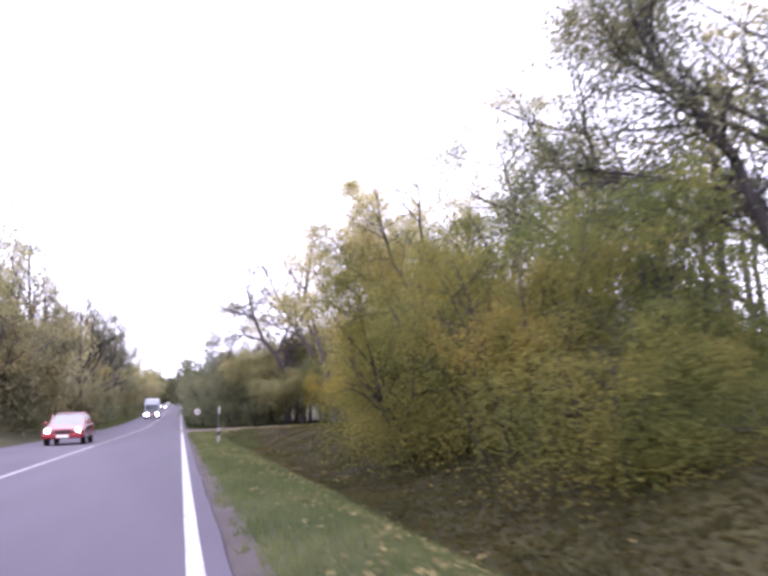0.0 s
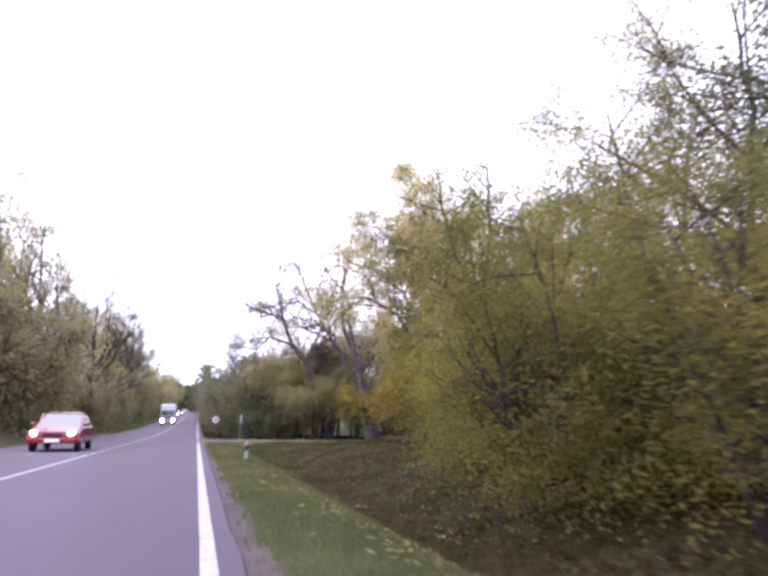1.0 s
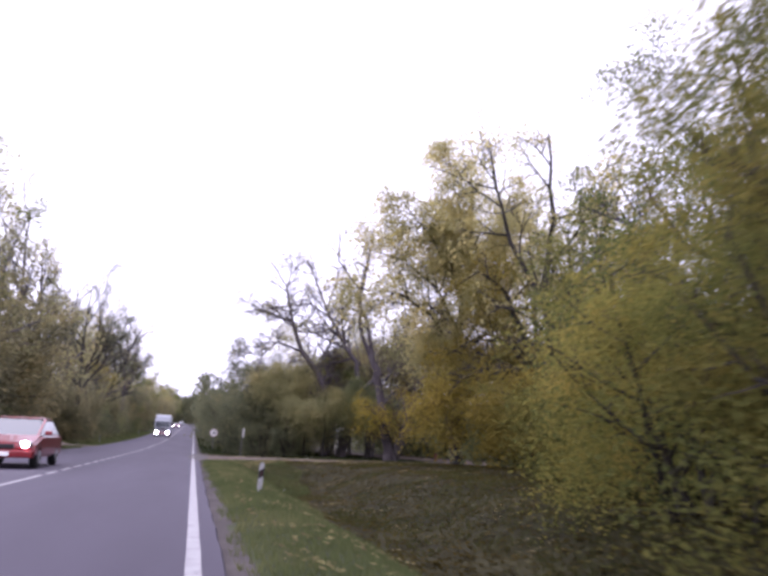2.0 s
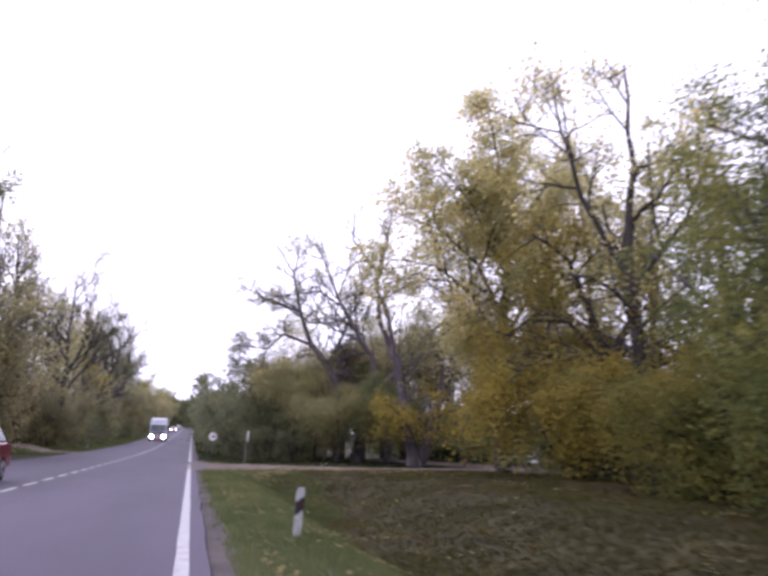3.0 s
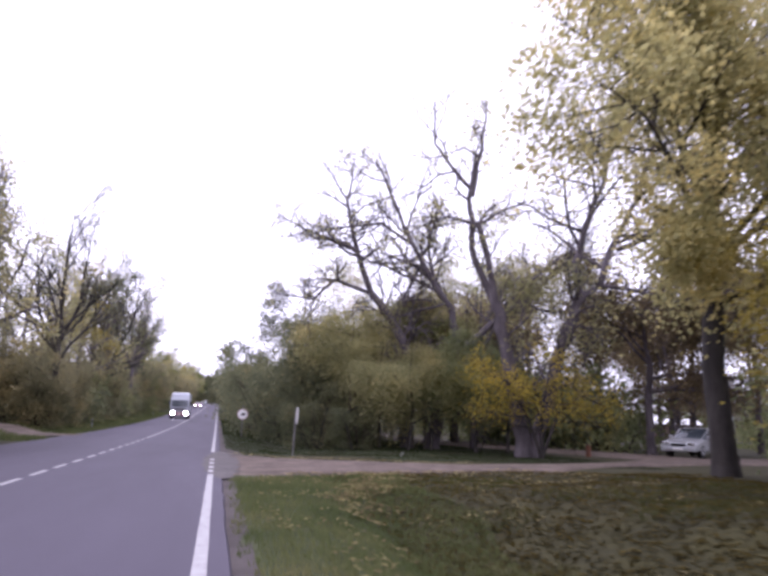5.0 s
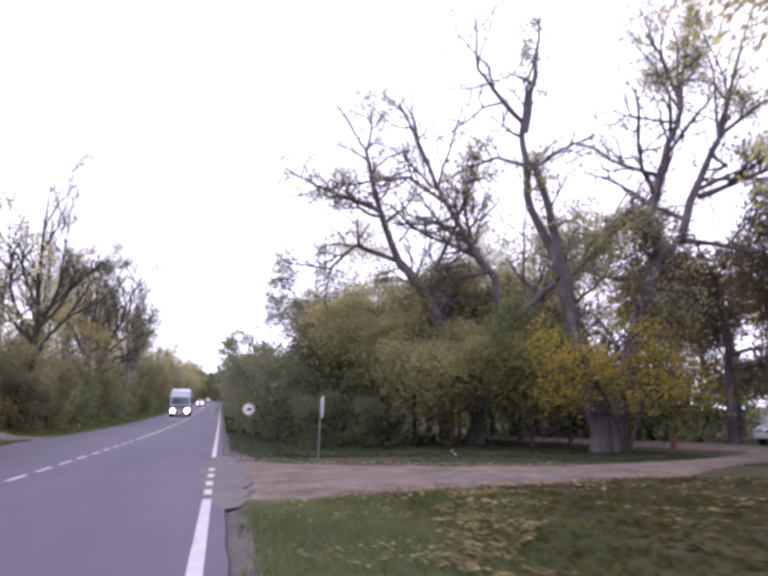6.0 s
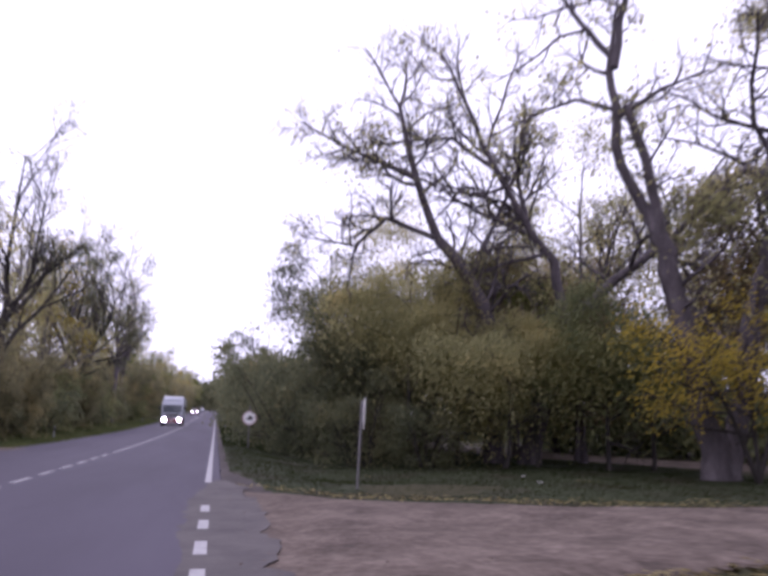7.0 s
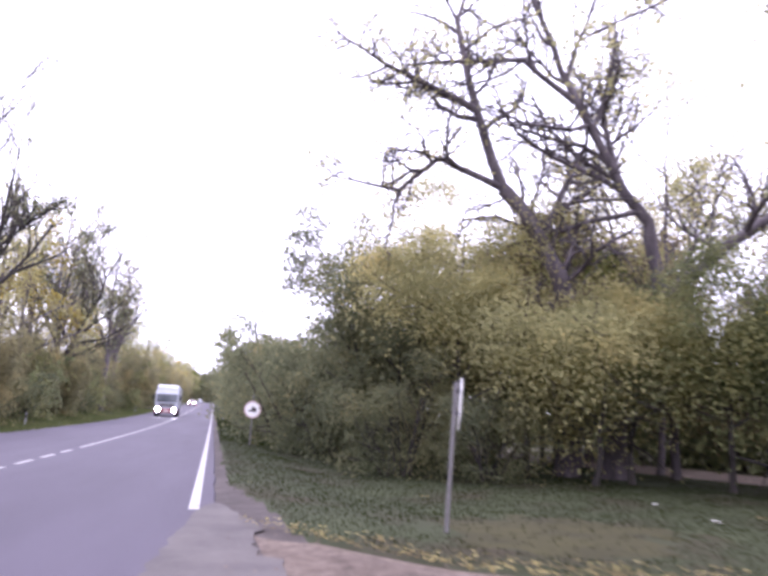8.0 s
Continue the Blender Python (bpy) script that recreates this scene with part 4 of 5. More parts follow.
for x, y in ((15, 26), (16.5, 20), (16, 13), (16, 6), (17, 31), (19, 36), (22, 26), (23, 15), (16, -1), (11, -4), (14.5, 36.5), (24, 36), (26, 30)):
    again(darkshrub, x, y, rng.uniform(0, 360), rng.uniform(0.9, 1.2), rng.uniform(0.9, 1.1))
for x, y, k in ((22.7, 58.8, 1.12), (25.6, 57.0, 1.1), (29.5, 66.5, 1.1), (25.0, 68.0, 1.0), (30.5, 57.0, 1.1), (34, 72, 1.1), (38, 80, 1.1), (22.5, 73.5, 1.0)):
    again(shade, x, y, rng.uniform(0, 360), k)
for x, y, k in ((12.7, 65.4, 0.86), (13.4, 61.0, 0.66), (15.2, 69.0, 1.0), (12.6, 73.0, 1.08), (17.6, 71.5, 1.1)):
    again(shade, x, y, 60 * k * x, k)
for x, y, k in ((22.3, 62.5, 1.25), (22.8, 67.5, 1.5), (19.5, 72.0, 1.3)):
    again(darkshrub, x, y, 40 * k, k, 1.1)
# left side of the road: a thicket leafy to the ground, tall trees over it
thicket = bush(-12.6, 44.0, "tall olive-yellow roadside thicket, leafy to the ground", 9.6, 3.6, LEAF_THICKET, 20, 0.2, 52, 10, 0.55, "roadside thicket", (8, 5))
for x, y, s in ((-12.4, 50.5, 1.0), (-13.0, 57.0, 1.0), (-15.5, 63.5, 0.9), (-13.0, 74.5, 0.66), (-12.4, 82.0, 0.6), (-12.8, 90.0, 0.66), (-13.0, 100.0, 0.7), (-12.2, 110.0, 0.66), (-12.6, 121.0, 0.72), (-13.0, 133.0, 0.8), (-10.8, 72.6, 0.52), (-10.6, 78.0, 0.5), (-10.8, 96.0, 0.52)):
    again(thicket, x, y, rng.uniform(0, 360), s, rng.uniform(0.95, 1.12))
tree(-10.4, 74.0, "bare upright roadside tree with ivy-dark limbs", [
    ([(0, 0, 0), (0.1, 0, 4), (-0.1, 0, 8), (0.1, 0, 14.0)], 0.26, 0.03),
    ([(0, 0, 4.5), (-1.4, 0, 7.5), (-2.0, 0.2, 12.0)], 0.13, 0.02),
    ([(0, 0, 5), (1.0, 0.2, 8), (1.3, 0.2, 12.6)], 0.13, 0.02),
    ([(0, 0, 6), (2.0, -0.2, 8.2), (3.2, -0.3, 9.2)], 0.1, 0.02),
    ([(0, 0, 5.5), (-2.4, -0.2, 7.4), (-3.8, -0.3, 8.8)], 0.1, 0.02),
], dict(L3, first=0.3, count=(10, 7, 4), angle=(20, 50), lift=0.09), LEAF_HEDGE, per=2, spread=0.3, size=0.13, seed=53, keep=0.35, thin=0.014, bark=YOUNG_BARK)
tree(-11.8, 99.0, "leaning roadside tree with thin grey-green leaves", [
    ([(0, 0, 0), (0.2, 0, 3), (1.2, 0, 5.6), (2.2, 0, 8), (3.0, 0, 10.5), (4.2, 0, 13.4)], 0.26, 0.03),
    ([(0.2, 0, 3.2), (0.0, 0, 8), (0.5, 0, 13.6)], 0.16, 0.02),
    ([(1.2, 0, 5.6), (3.4, -0.3, 7.6), (5.2, -0.4, 9.4)], 0.12, 0.02),
    ([(0.1, 0, 5.0), (-1.8, 0, 8.4), (-2.4, 0, 11.6)], 0.12, 0.02),
    ([(2.2, 0, 8), (1.8, 0.4, 11), (2.2, 0.6, 14.4)], 0.1, 0.02),
], dict(L3, first=0.25, count=(10, 7, 4), lift=0.06), LEAF_HEDGE, per=3, spread=0.4, size=0.17, seed=54, keep=0.5, low=4, thin=0.016, bark=YOUNG_BARK)
for y in range(44, 340, 9):
    if 62 < y < 80 or 92 < y < 104:
        continue
    k = rng.choice((oak, ash, gold, ash))
    again(k, -12.5 + rng.uniform(-1.5, 0.8), y + rng.uniform(-2.5, 2.5), rng.uniform(0, 360), rng.uniform(0.62, 0.85))
for y in range(40, 340, 11):
    again(rng.choice((oak, ash)), -19 + rng.uniform(-2, 2), y + rng.uniform(-3, 3), rng.uniform(0, 360), rng.uniform(0.75, 0.95))
for y in range(42, 150, 7):
    if not 60 < y < 74:
        again(darkshrub, -16 + rng.uniform(-1, 1), y + rng.uniform(-1, 1), rng.uniform(0, 360), rng.uniform(1.0, 1.3), rng.uniform(1.0, 1.3))
for y in range(40, 330, 5):
    if 60 < y < 72:
        continue
    again(rng.choice((weed, weed, farshrub, darkshrub)), -11.5 + rng.uniform(-1.2, 0.6), y + rng.uniform(-1.5, 1.5), rng.uniform(0, 360), rng.uniform(0.6, 1.0), rng.uniform(0.9, 1.3))
for x, y, s in ((-11.7, 60.8, 0.86), (-12.4, 45.5, 0.82), (-12.6, 52.5, 0.72)):
    again(ash, x, y, rng.uniform(0, 360), s)
for x, y, s in ((-14.5, 47, 0.7), (-13, 60, 0.95), (-15, 95, 1.0), (-12.5, 109, 0.93), (-10.8, 117, 1.0), (-11.5, 128, 0.9)):
    again(bare, x, y, rng.uniform(0, 360), s)
for y in range(143, 335, 8):
    again(thicket, -12.6 + rng.uniform(-0.8, 0.8), y + rng.uniform(-2, 2), rng.uniform(0, 360), rng.uniform(0.8, 1.0))
for y in range(340, 430, 15):
    for x in (-14, 9):
        again(rng.choice((oak, ash)), x + rng.uniform(-2, 2), y + rng.uniform(-4, 4), rng.uniform(0, 360), rng.uniform(0.8, 1.1))
# wood closing the view where the road bends away over the crest
farwood = bush(-5.0, 431.0, "dense dull green wood edge far down the road", 13.0, 6.0, LEAF_HEDGE, 24, 0.75, 55, 9, 1.1, "far wood edge", (7, 5))
for i in range(16):
    again(farwood, -34 + 4.2 * i + rng.uniform(-1, 1), 436 + rng.uniform(-3, 6), rng.uniform(0, 360), rng.uniform(0.9, 1.2), rng.uniform(0.9, 1.25))
for i in range(8):
    again(farwood, -36 + 8.4 * i, 452, rng.uniform(0, 360), 1.4)

# ---- grass, fallen leaves ----


def scatter(n, x0, x1, y0, y1, keep, seed):
    rs = np.random.RandomState(seed)
    out = []
    for x, y in zip(rs.uniform(x0, x1, n), rs.uniform(y0, y1, n)):
        if keep(x, y):
            out.append((x, y, land(x, y)))
    return np.array(out)


def blade_mesh(name, places, width, tall, mat, seed):
    rs = np.random.RandomState(seed)
    n = len(places)
    a = rs.uniform(0, 2 * math.pi, n)
    side = np.stack((np.cos(a), np.sin(a), np.zeros(n)), 1) * (width * rs.uniform(0.6, 1.3, n))[:, None]
    h = tall * rs.uniform(0.45, 1.4, n)
    tip = places + np.stack((rs.normal(0, 0.45, n) * h, rs.normal(0, 0.45, n) * h, h), 1)
    base = places - np.array((0, 0, 0.015))
    v = np.stack((base - side, base + side, tip), 1).reshape(-1, 3)
    me = bpy.data.meshes.new(name)
    me.vertices.add(len(v))
    me.vertices.foreach_set("co", v.ravel())
    me.loops.add(n * 3)
    me.loops.foreach_set("vertex_index", np.arange(n * 3, dtype=np.int32))
    me.polygons.add(n)
    me.polygons.foreach_set("loop_start", np.arange(0, n * 3, 3, dtype=np.int32))
    me.polygons.foreach_set("loop_total", np.full(n, 3, dtype=np.int32))
    me.materials.append(mat)
    me.update(calc_edges=True)
    return me


def stuff(name, me, label, category):
    return tagged(link_part(name, me), label, category, kind="stuff")


def verge(x, y):
    edge = 0.46 + 0.14 * noise.noise((y * 0.8, 2, 0)) + 0.3 * noise.noise((x * 7, y * 7, 8))
    return edge < x < 2.5 + 0.5 * noise.noise((y * 0.4, 9, 0)) + 1.6 * smooth(24, 33, y) and not on_track(x, y, 0.25)


def island(x, y):
    return 0.55 + 0.15 * noise.noise((y * 0.8, 3, 3)) + 0.3 * noise.noise((x * 5, y * 5, 8)) + 0.5 * (1 - smooth(50.5, 56, y)) < x < 18 and y > 46 and not on_track(x, y, 0.12 + 0.2 * noise.noise((x, y, 5))) and noise.noise((x * 0.5, y * 0.5, 2)) > -0.62 and (not bald(x, y) or noise.noise((x * 9, y * 9, 33)) > 0.28)


stuff("verge_grass", blade_mesh("verge_grass", scatter(135000, 0.3, 4.6, -6, 43.5, verge, 1), 0.009, 0.085, GRASS, 2), "short green verge grass beside the road", "grass")
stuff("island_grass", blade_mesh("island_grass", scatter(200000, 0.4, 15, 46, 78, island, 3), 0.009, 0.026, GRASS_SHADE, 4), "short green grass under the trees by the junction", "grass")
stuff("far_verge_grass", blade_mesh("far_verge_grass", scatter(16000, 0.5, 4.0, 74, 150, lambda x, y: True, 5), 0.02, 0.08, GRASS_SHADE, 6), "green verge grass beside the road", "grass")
stuff("left_verge_grass", blade_mesh("left_verge_grass", scatter(40000, -12.5, -7.5, 58, 150, lambda x, y: not on_track(x, y, 0.2), 7), 0.025, 0.16, GRASS, 8), "rough green grass on the far verge", "grass")
stuff("bank_grass", blade_mesh("bank_grass", scatter(70000, 2.2, 11, -6, 41, lambda x, y: noise.noise((x * 0.45, y * 0.45, 11)) > 0.0 and not on_track(x, y), 9), 0.011, 0.085, GRASS_SHORT, 10), "thin dull grass among fallen leaves on the bank", "grass")


wr = np.random.RandomState(61)
weeds = [Vector((x, y, land(x, y) + 0.03 + 0.22 * wr.random_sample())) for x, y in zip(wr.uniform(3.0, 10.5, 5200), wr.uniform(-5, 24, 5200)) if noise.noise((x * 0.6, y * 0.6, 14)) > 0.05]
stuff("bank_weeds", leaf_mesh("bank_weeds", weeds, 10, 0.2, 0.055, LEAF_WEED, 62), "low green and yellow weeds on the leafy bank", "weeds")


def litter_mesh(name, places, size, mat, seed):
    rs = np.random.RandomState(seed)
    n = len(places)
    a = rs.uniform(0, 2 * math.pi, n)
    d = np.stack((np.cos(a), np.sin(a), rs.normal(0, 0.16, n)), 1)
    e = np.stack((-np.sin(a), np.cos(a), rs.normal(0, 0.16, n)), 1)
    s = (size * rs.uniform(0.5, 1.4, n))[:, None]
    c = places + np.array((0, 0, 1)) * (0.012 + 0.03 * rs.random_sample(n))[:, None]
    v = np.stack((c - d * s * 0.5, c + e * s * 0.33, c + d * s * 0.5, c - e * s * 0.33), 1).reshape(-1, 3)
    me = bpy.data.meshes.new(name)
    me.vertices.add(len(v))
    me.vertices.foreach_set("co", v.ravel())
    me.loops.add(n * 4)
    me.loops.foreach_set("vertex_index", np.arange(n * 4, dtype=np.int32))
    me.polygons.add(n)
    me.polygons.foreach_set("loop_start", np.arange(0, n * 4, 4, dtype=np.int32))
    me.polygons.foreach_set("loop_total", np.full(n, 4, dtype=np.int32))
    me.materials.append(mat)
    me.update(calc_edges=True)
    return me


stuff("fallen_leaves", litter_mesh("fallen_leaves", scatter(95000, 2.3, 13, -6, 43, lambda x, y: x > 2.5 + 0.6 * noise.noise((y * 0.5, 1, 3)) and not on_track(x, y, -0.2), 11), 0.085, LEAF_DRY, 12), "brown fallen leaves covering the bank", "fallen leaves")


def drift(x, y):
    """Where yellow leaves gather: on the verge, by the ditch end and along the track."""
    k = noise.noise((x * 0.9, y * 0.9, 21))
    near = np.interp(x, TRACK_X, TRACK_NEAR) - y
    far = y - np.interp(x, TRACK_X, TRACK_FAR)
    if -0.15 < near < 6 and x > 0.9:
        return k > 0.05 * near - 0.15
    if -0.25 < far < 0.7 + 0.6 * k:
        return True
    if y < 38 and abs(x - 1.6 - 0.12 * k - 0.15 * noise.noise((y * 0.3, 4, 4))) < 0.22:
        return k > -0.3
    if x < 2.6 and y < 40:
        return k > 0.02 + 0.3 * noise.noise((x * 3, y * 3, 4))
    return k > (0.58 if y > 46 else 0.32) and not on_track(x, y)


stuff("yellow_leaves", litter_mesh("yellow_leaves", scatter(30000, 0.7, 9, -6, 58, drift, 13) + np.array((0, 0, 0.035)), 0.075, LEAF_FALLEN, 14), "yellow fallen leaves scattered on grass and track edge", "fallen leaves")
stuff("leaf_drift", litter_mesh("leaf_drift", scatter(9000, 0.5, 8, 46.5, 53, lambda x, y: -0.3 < y - np.interp(x, TRACK_X, TRACK_FAR) < 0.25 + 0.35 * noise.noise((x * 1.3, y * 1.3, 2)), 19) + np.array((0, 0, 0.04)), 0.06, LEAF_FALLEN, 20), "yellow and brown leaves blown along the track edge", "fallen leaves")
stuff("leaf_drift", litter_mesh("leaf_drift", scatter(12000, 1.6, 7.5, 35.5, 42.6, lambda x, y: not on_track(x, y) and abs(x - 3.0 - 0.25 * (y - 39) - 0.5 * noise.noise((y * 0.6, 8, 8))) < 0.35 + 0.9 * noise.noise((x * 1.1, y * 1.1, 27)) or (-0.1 < np.interp(x, TRACK_X, TRACK_NEAR) - y < 0.5 + 0.5 * noise.noise((x * 1.3, y * 1.3, 6)) and noise.noise((x * 3, y * 3, 1)) > 0), 21) + np.array((0, 0, 0.05)), 0.075, LEAF_FALLEN, 22), "pale fallen leaves drifted over the grass by the track", "fallen leaves")
stuff("pebbles", litter_mesh("pebbles", scatter(2600, 0.3, 12, 39, 50, lambda x, y: on_track(x, y, 0.1), 15) + np.array((0, 0, 0.05)), 0.035, DIRT, 16), "small stones on the dirt track", "gravel")
for x, y, s in ((6.9, 51.2, 0.1), (7.6, 53.6, 0.09), (2.4, 29.6, 0.07), (3.0, 31.0, 0.06)):
    bm = box((s, s * 0.8, 0.012), (0, 0, 0.02), 0.004, Matrix.Rotation(0.3, 4, "X"))
    me_ob = part("paper_scrap", bm, SIGN_WHITE)
    me_ob.matrix_world = pose(x, y, land(x, y) + 0.04, 0, 0, x * 70)
    tagged(me_ob, "small scrap of white paper lying in the grass", "litter", "paper scraps")

# ---- roadside furniture ----


def delineator(x, y, label, band=True, lean=0.0, sunk=-0.03):
    root = thing("delineator_post", pose(x, y, land(x, y) + sunk, 0, lean, 4), label, "delineator post", "delineator posts")
    bm = prism([(-0.035, 0), (0.04, 0), (0.04, 0.6), (-0.035, 0.7)], 0.092, 0.012)
    part("post", bm, WHITE_PLASTIC, root)
    if band:
        # the band slants across the post
        bm = prism([(-0.039, 0.4), (0.044, 0.4), (0.044, 0.56), (-0.039, 0.56)], 0.097, 0.005)
        for v in bm.verts:
            v.co.z += 0.75 * v.co.x
        part("band", bm, BLACK_PLASTIC, root, "slanted black band")
        part("reflector", box((0.04, 0.008, 0.1), (0, -0.043, 0.48), 0.003), REFLECTOR, root, "dark red reflector")
    return root


delineator(1.27, 21.24, "weathered white delineator post with a slanted black band", True, 2, -0.12)
delineator(-8.9, 81.0, "white delineator post on the grassy verge")
delineator(-8.9, 131.0, "white delineator post on the grassy verge")
delineator(1.2, 120.0, "white delineator post with a black band")

sign = thing("road_sign", pose(1.64, 71.5, land(1.64, 71.5), 0, 0, -4), "round white road sign with faded red rim on steel post", "road sign")
part("post", disc(0.03, 2.1, (0, 0.04, 0.95), "Z", 12), POST_STEEL, sign)
SC = 1.5 - land(1.64, 71.5)
plate = part("sign_plate", disc(0.34, 0.012, (0, 0, SC), "Y", 40), SIGN_WHITE, sign, "round white plate")
part("rim", ring(0.345, 0.285, 0.018, (0, -0.002, SC), "Y", 40), SIGN_RED, plate, "faded red rim")
part("symbol", prism([(-0.009, SC - 0.09), (-0.012, SC - 0.09), (-0.012, SC - 0.02), (-0.009, SC - 0.02)], 0.32), SIGN_BLACK, plate, "dark vehicle symbol")
part("symbol", box((0.2, 0.004, 0.085), (0.05, -0.0105, SC + 0.022)), SIGN_BLACK, plate, "dark vehicle symbol")

pole = thing("road_sign", pose(2.73, 50.3, land(2.73, 50.3), 3, 2, -17), "grey steel sign post with a plate seen edge-on", "road sign")
part("post", disc(0.026, 1.75, (0, 0, 0.78), "Z", 14), POST_STEEL, pole)
back = part("sign_plate", prism([(-0.2, 1.26), (-0.08, 1.12), (0.08, 1.12), (0.2, 1.26), (0.2, 1.56), (0.08, 1.7), (-0.08, 1.7), (-0.2, 1.56)], 0.012, 0.003), SIGN_WHITE, pole, "pale sign plate")
back.location.x = 0.058
part("bracket", box((0.05, 0.06, 0.05), (0.03, 0, 1.3), 0.006), DARK_STEEL, pole)
part("bracket", box((0.05, 0.06, 0.05), (0.03, 0, 1.55), 0.006), DARK_STEEL, pole)

stump = thing("bollard", pose(16.6, 54.6, land(16.6, 54.6)), "short worn reddish wooden bollard at the grass edge", "bollard")
part("post", disc(0.12, 0.6, (0, 0, 0.22), "Z", 14, 0.105, 0.015), STUMP_PAINT, stump)
part("cap", disc(0.125, 0.05, (0, 0, 0.54), "Z", 14, 0.1, 0.01), WOOD, stump)

# ---- vehicles ----


def wheel(parent, x, y, r, w):
    t = part("wheel", disc(r, w, (x, y, r), "X", 24, None, 0.03), RUBBER, parent)
    s = 1 if x > 0 else -1
    part("rim", disc(r * 0.6, 0.03, (x + s * (w / 2 + 0.004), y, r), "X", 18, None, 0.008), STEEL, t, "grey rim")
    part("hub", disc(r * 0.2, 0.05, (x + s * (w / 2 + 0.012), y, r), "X", 10), DARK_STEEL, t)


def car(m, paint, label, lit=True, group=""):
    """A hatchback that faces -y, standing on its wheels."""
    c = thing("car", m, label, "car", group)
    part("body", prism([(-2.0, 0.3), (-2.08, 0.5), (-2.02, 0.7), (-1.15, 0.9), (-0.9, 0.92), (1.7, 0.95), (2.02, 0.88), (2.08, 0.5), (2.0, 0.28)], 1.72, 0.07), paint, c, smooth=False)
    part("roof", prism([(-0.2, 1.38), (0.1, 1.44), (1.1, 1.43), (1.45, 1.36), (1.4, 1.3), (-0.1, 1.3)], 1.26, 0.04), paint, c)
    cab = bmesh.new()
    lo = [(-0.8, -1.05), (0.8, -1.05), (0.8, 1.8), (-0.8, 1.8)]
    hi = [(-0.6, -0.18), (0.6, -0.18), (0.6, 1.42), (-0.6, 1.42)]
    a = [cab.verts.new((x, y, 0.88)) for x, y in lo]
    b = [cab.verts.new((x, y, 1.37)) for x, y in hi]
    for i in range(4):
        cab.faces.new((a[i], a[(i + 1) % 4], b[(i + 1) % 4], b[i]))
    cab.faces.new(b)
    bmesh.ops.bevel(cab, geom=cab.edges[:], offset=0.03, segments=2, affect="EDGES")
    part("glasshouse", cab, GLASS, c, "dark tinted window glass")
    for s in (-1, 1):
        part("pillar", prism([(-1.03, 0.9), (-0.93, 0.9), (-0.12, 1.38), (-0.24, 1.38)], 0.05), paint, c).location.x = s * 0.7
        lamp = part("headlamp", box((0.34, 0.1, 0.15), (s * 0.62, -2.03, 0.66), 0.03), CHROME, c)
        if lit:
            part("bulb", disc(0.085, 0.03, (s * 0.62, -2.095, 0.66), "Y", 16), LAMP, lamp, "lit headlamp")
        part("mirror", box((0.2, 0.1, 0.13), (s * 0.93, -0.75, 0.98), 0.03), paint, c)
        part("tail_lamp", box((0.26, 0.05, 0.16), (s * 0.66, 2.04, 0.78), 0.02), REFLECTOR, c)
        for y in (-1.3, 1.3):
            wheel(c, s * 0.76, y, 0.31, 0.2)
    part("bumper", box((1.68, 0.14, 0.2), (0, -2.05, 0.4), 0.04), paint, c)
    part("grille", box((0.7, 0.06, 0.12), (0, -2.08, 0.6), 0.01), BLACK_PLASTIC, c)
    part("number_plate", box((0.5, 0.02, 0.11), (0, -2.135, 0.4), 0.004), SIGN_WHITE, c)
    return c


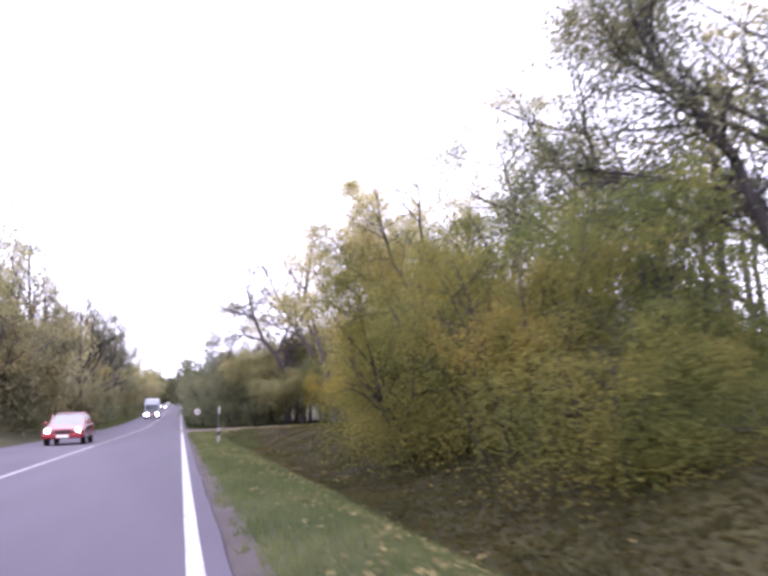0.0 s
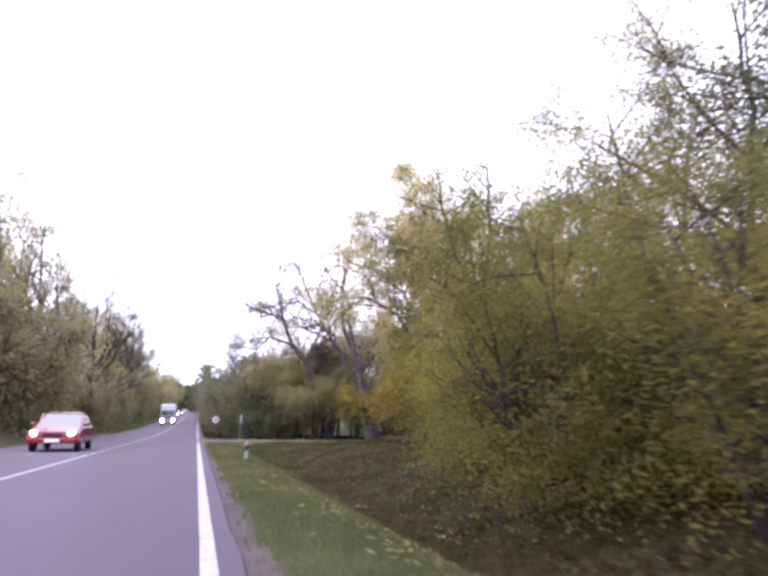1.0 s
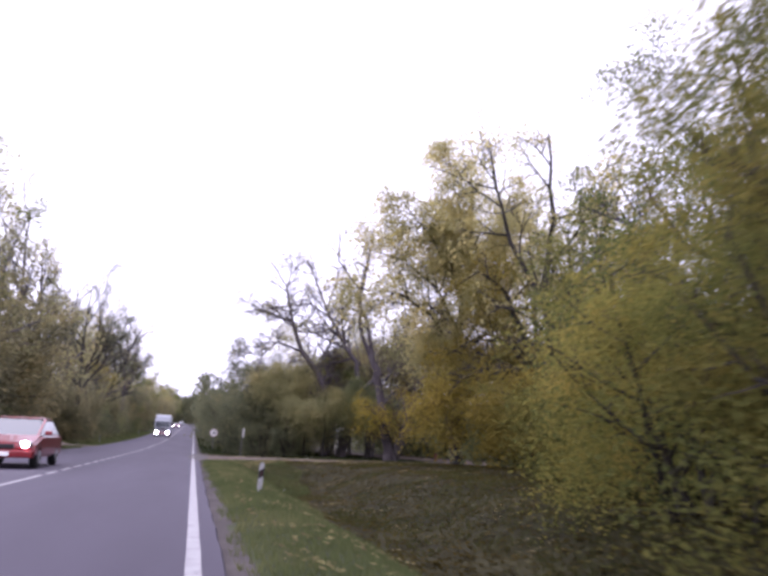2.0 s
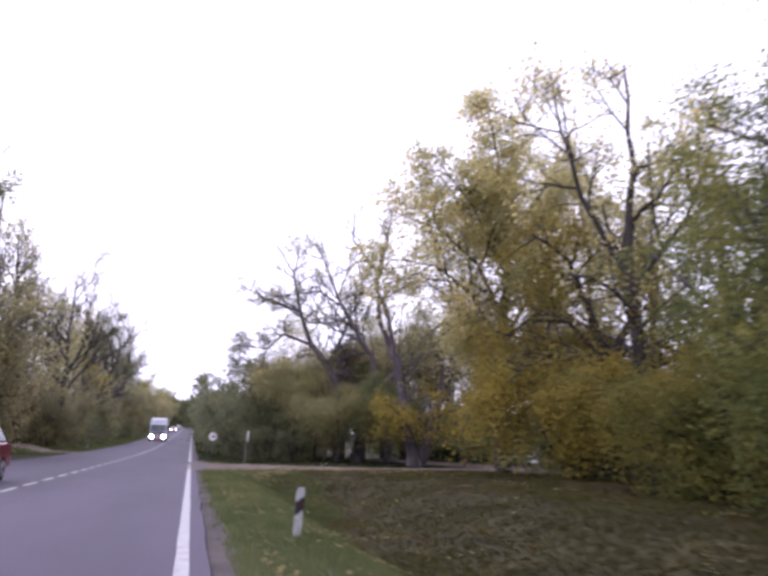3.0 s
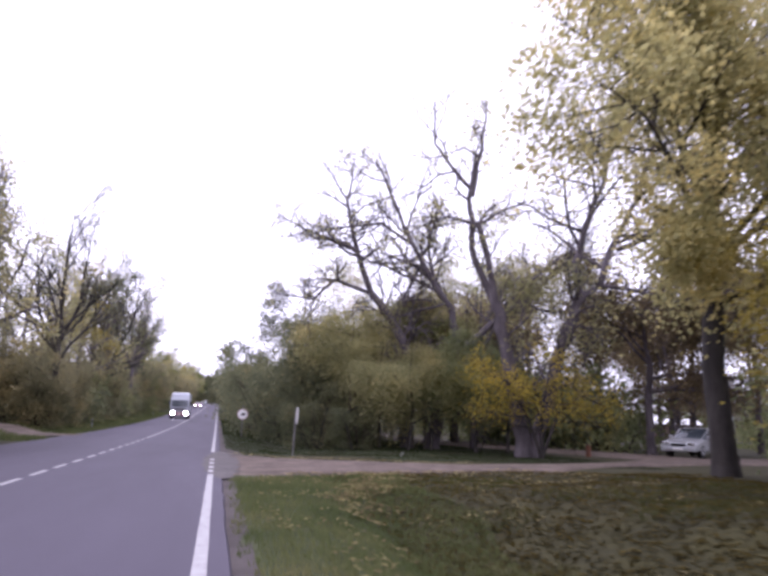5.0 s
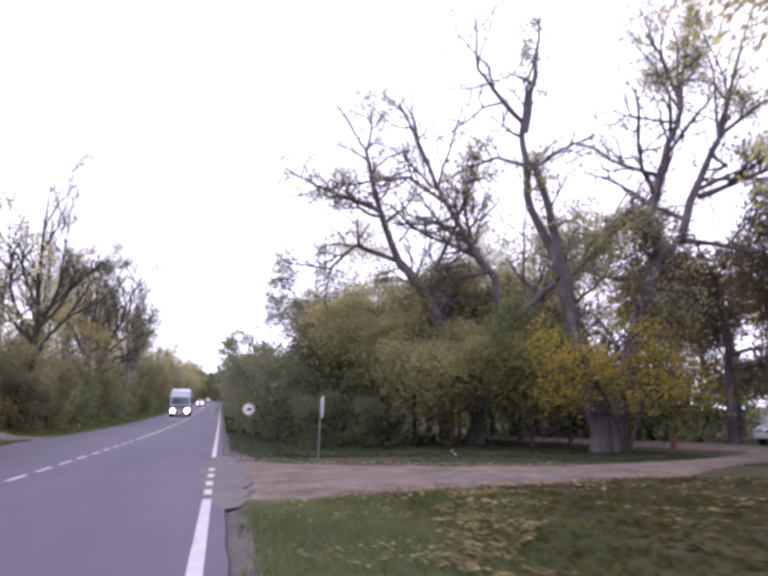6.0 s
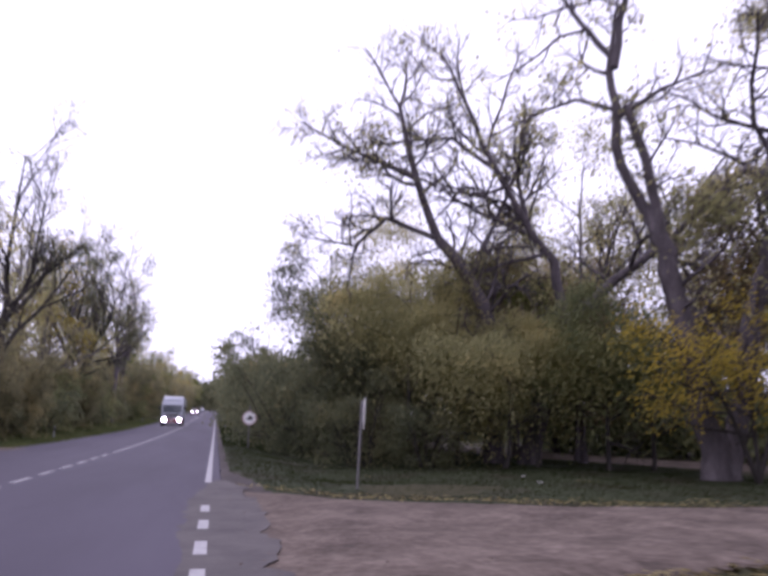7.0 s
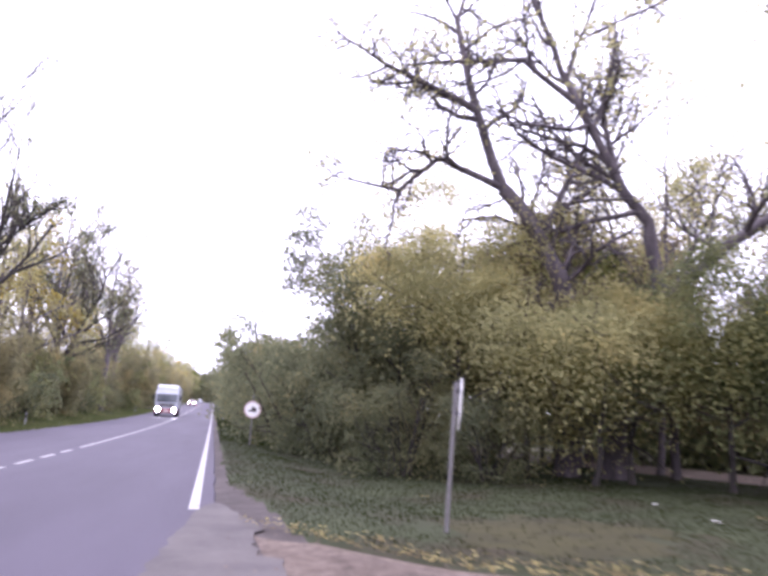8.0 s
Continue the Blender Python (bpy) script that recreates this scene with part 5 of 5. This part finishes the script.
def truck(m):
    """A cab-over lorry that faces -y, with a box body."""
    k = thing("truck", m, "white cab-over truck with a red bumper and lit headlamps", "truck")
    part("cab", prism([(0.0, 0.75), (-0.02, 1.5), (0.12, 2.45), (0.3, 2.85), (1.7, 2.85), (1.7, 0.75)], 2.35, 0.08), WHITE_PAINT, k)
    part("windscreen", prism([(-0.035, 1.58), (-0.02, 1.52), (0.13, 2.36), (0.1, 2.38)], 2.05, 0.01), GLASS, k, "blue-grey windscreen glass")
    for s in (-1, 1):
        part("side_window", box((0.02, 0.8, 0.62), (s * 1.178, 0.7, 1.98), 0.01), GLASS, k)
        arm = part("mirror", box((0.2, 0.12, 0.46), (s * 1.36, -0.06, 2.0), 0.04), BLACK_PLASTIC, k)
        part("mirror_arm", box((0.2, 0.04, 0.04), (s * 1.24, -0.02, 2.25), 0.01), BLACK_PLASTIC, arm)
        case = part("headlamp", disc(0.3, 0.1, (s * 0.82, -0.1, 0.72), "Y", 24, None, 0.02), BLACK_PLASTIC, k)
        part("bulb", disc(0.2, 0.04, (s * 0.82, -0.165, 0.72), "Y", 20), LAMP, case, "lit headlamp")
        for y in (0.75, 4.4):
            wheel(k, s * 1.02, y, 0.48, 0.28)
        part("wiper", box((0.55, 0.02, 0.02), (s * 0.45, -0.06, 1.6), 0, Matrix.Rotation(0.2, 4, "Y")), BLACK_PLASTIC, k)
        part("step", box((0.1, 0.6, 0.3), (s * 1.1, 0.75, 0.95), 0.02), DARK_STEEL, k)
    part("grille", box((1.5, 0.06, 0.36), (0, -0.03, 1.22), 0.02), DARK_STEEL, k)
    for i in range(3):
        part("grille_bar", box((1.5, 0.03, 0.03), (0, -0.07, 1.1 + 0.11 * i), 0.008), STEEL, k)
    part("bumper", box((2.4, 0.28, 0.42), (0, 0.05, 0.62), 0.06), RED_PAINT, k, "red bumper")
    part("number_plate", box((0.52, 0.02, 0.12), (0, -0.1, 0.6), 0.004), SIGN_WHITE, k)
    part("roof_fairing", prism([(0.35, 2.86), (0.62, 3.25), (1.6, 3.38), (1.6, 2.86)], 2.2, 0.08), WHITE_PAINT, k)
    part("cargo_box", box((2.3, 6.0, 2.3), (0, 5.0, 2.1), 0.04), WHITE_PAINT, k, "white box body")
    part("chassis", box((0.9, 6.6, 0.25), (0, 4.4, 0.75), 0.02), DARK_STEEL, k)
    return k


car(pose(-5.1, 30.0, 0.0), RED_PAINT, "dark red hatchback driving on the far lane, lamps lit")
truck(pose(-4.75, 120.0, grade(120)))
car(pose(-5.0, 215.0, grade(215)), RED_PAINT, "small red car far down the road, lamps lit")
car(pose(-5.0, 300.0, grade(300)), WHITE_PAINT, "pale car far down the road", False)
car(pose(24.0, 44.8, land(24.0, 44.8) + 0.04, 0, 0, 40), SILVER_PAINT, "silver car parked among the trees", False, "parked cars")
car(pose(23.6, 56.4, land(23.6, 56.4) + 0.04, 0, 0, -60), SILVER_PAINT, "silver car parked beside the dirt track", False, "parked cars")

# ---- shed and fence deep in the wood ----
shed = thing("shed", pose(47.0, 90.5, land(47, 90.5), 0, 0, -28), "low brown plank shed, its pale roof standing in for sky", "shed")
for x0, y0, sx, sy in ((0, -1.5, 4.2, 0.08), (0, 1.5, 4.2, 0.08), (-2.06, 0, 0.08, 2.9), (2.06, 0, 0.08, 2.9)):
    part("wall", box((sx, sy, 1.7), (x0, y0, 0.78)), SHED_WALL, shed)
# roof added in place of the sky gap between leaves and wall
part("roof", prism([(-1.8, 1.62), (1.8, 2.2), (1.8, 2.27), (-1.8, 1.69)], 4.6, 0.01), SKY_GAP_ROOF, shed, "pale sheet roof standing in for a bright sky gap")
part("door", box((0.9, 0.05, 1.45), (-0.8, -1.57, 0.74), 0.01), WOOD, shed)
fence = thing("fence", pose(42.0, 84.0, land(42, 84), 0, 0, -28), "low wooden rail fence on the grass", "fence")
for i in range(6):
    part("post", box((0.1, 0.1, 1.0), (-3.0 + 1.2 * i, 0, 0.4), 0.01), WOOD, fence)
for z in (0.45, 0.8):
    part("rail", box((6.2, 0.04, 0.09), (0, -0.07, z), 0.008), WOOD, fence)
stuff("clearing_grass", blade_mesh("clearing_grass", scatter(9000, 36, 50, 72, 92, lambda x, y: True, 17), 0.03, 0.12, GRASS, 18), "green grass in a clearing by the shed", "grass")
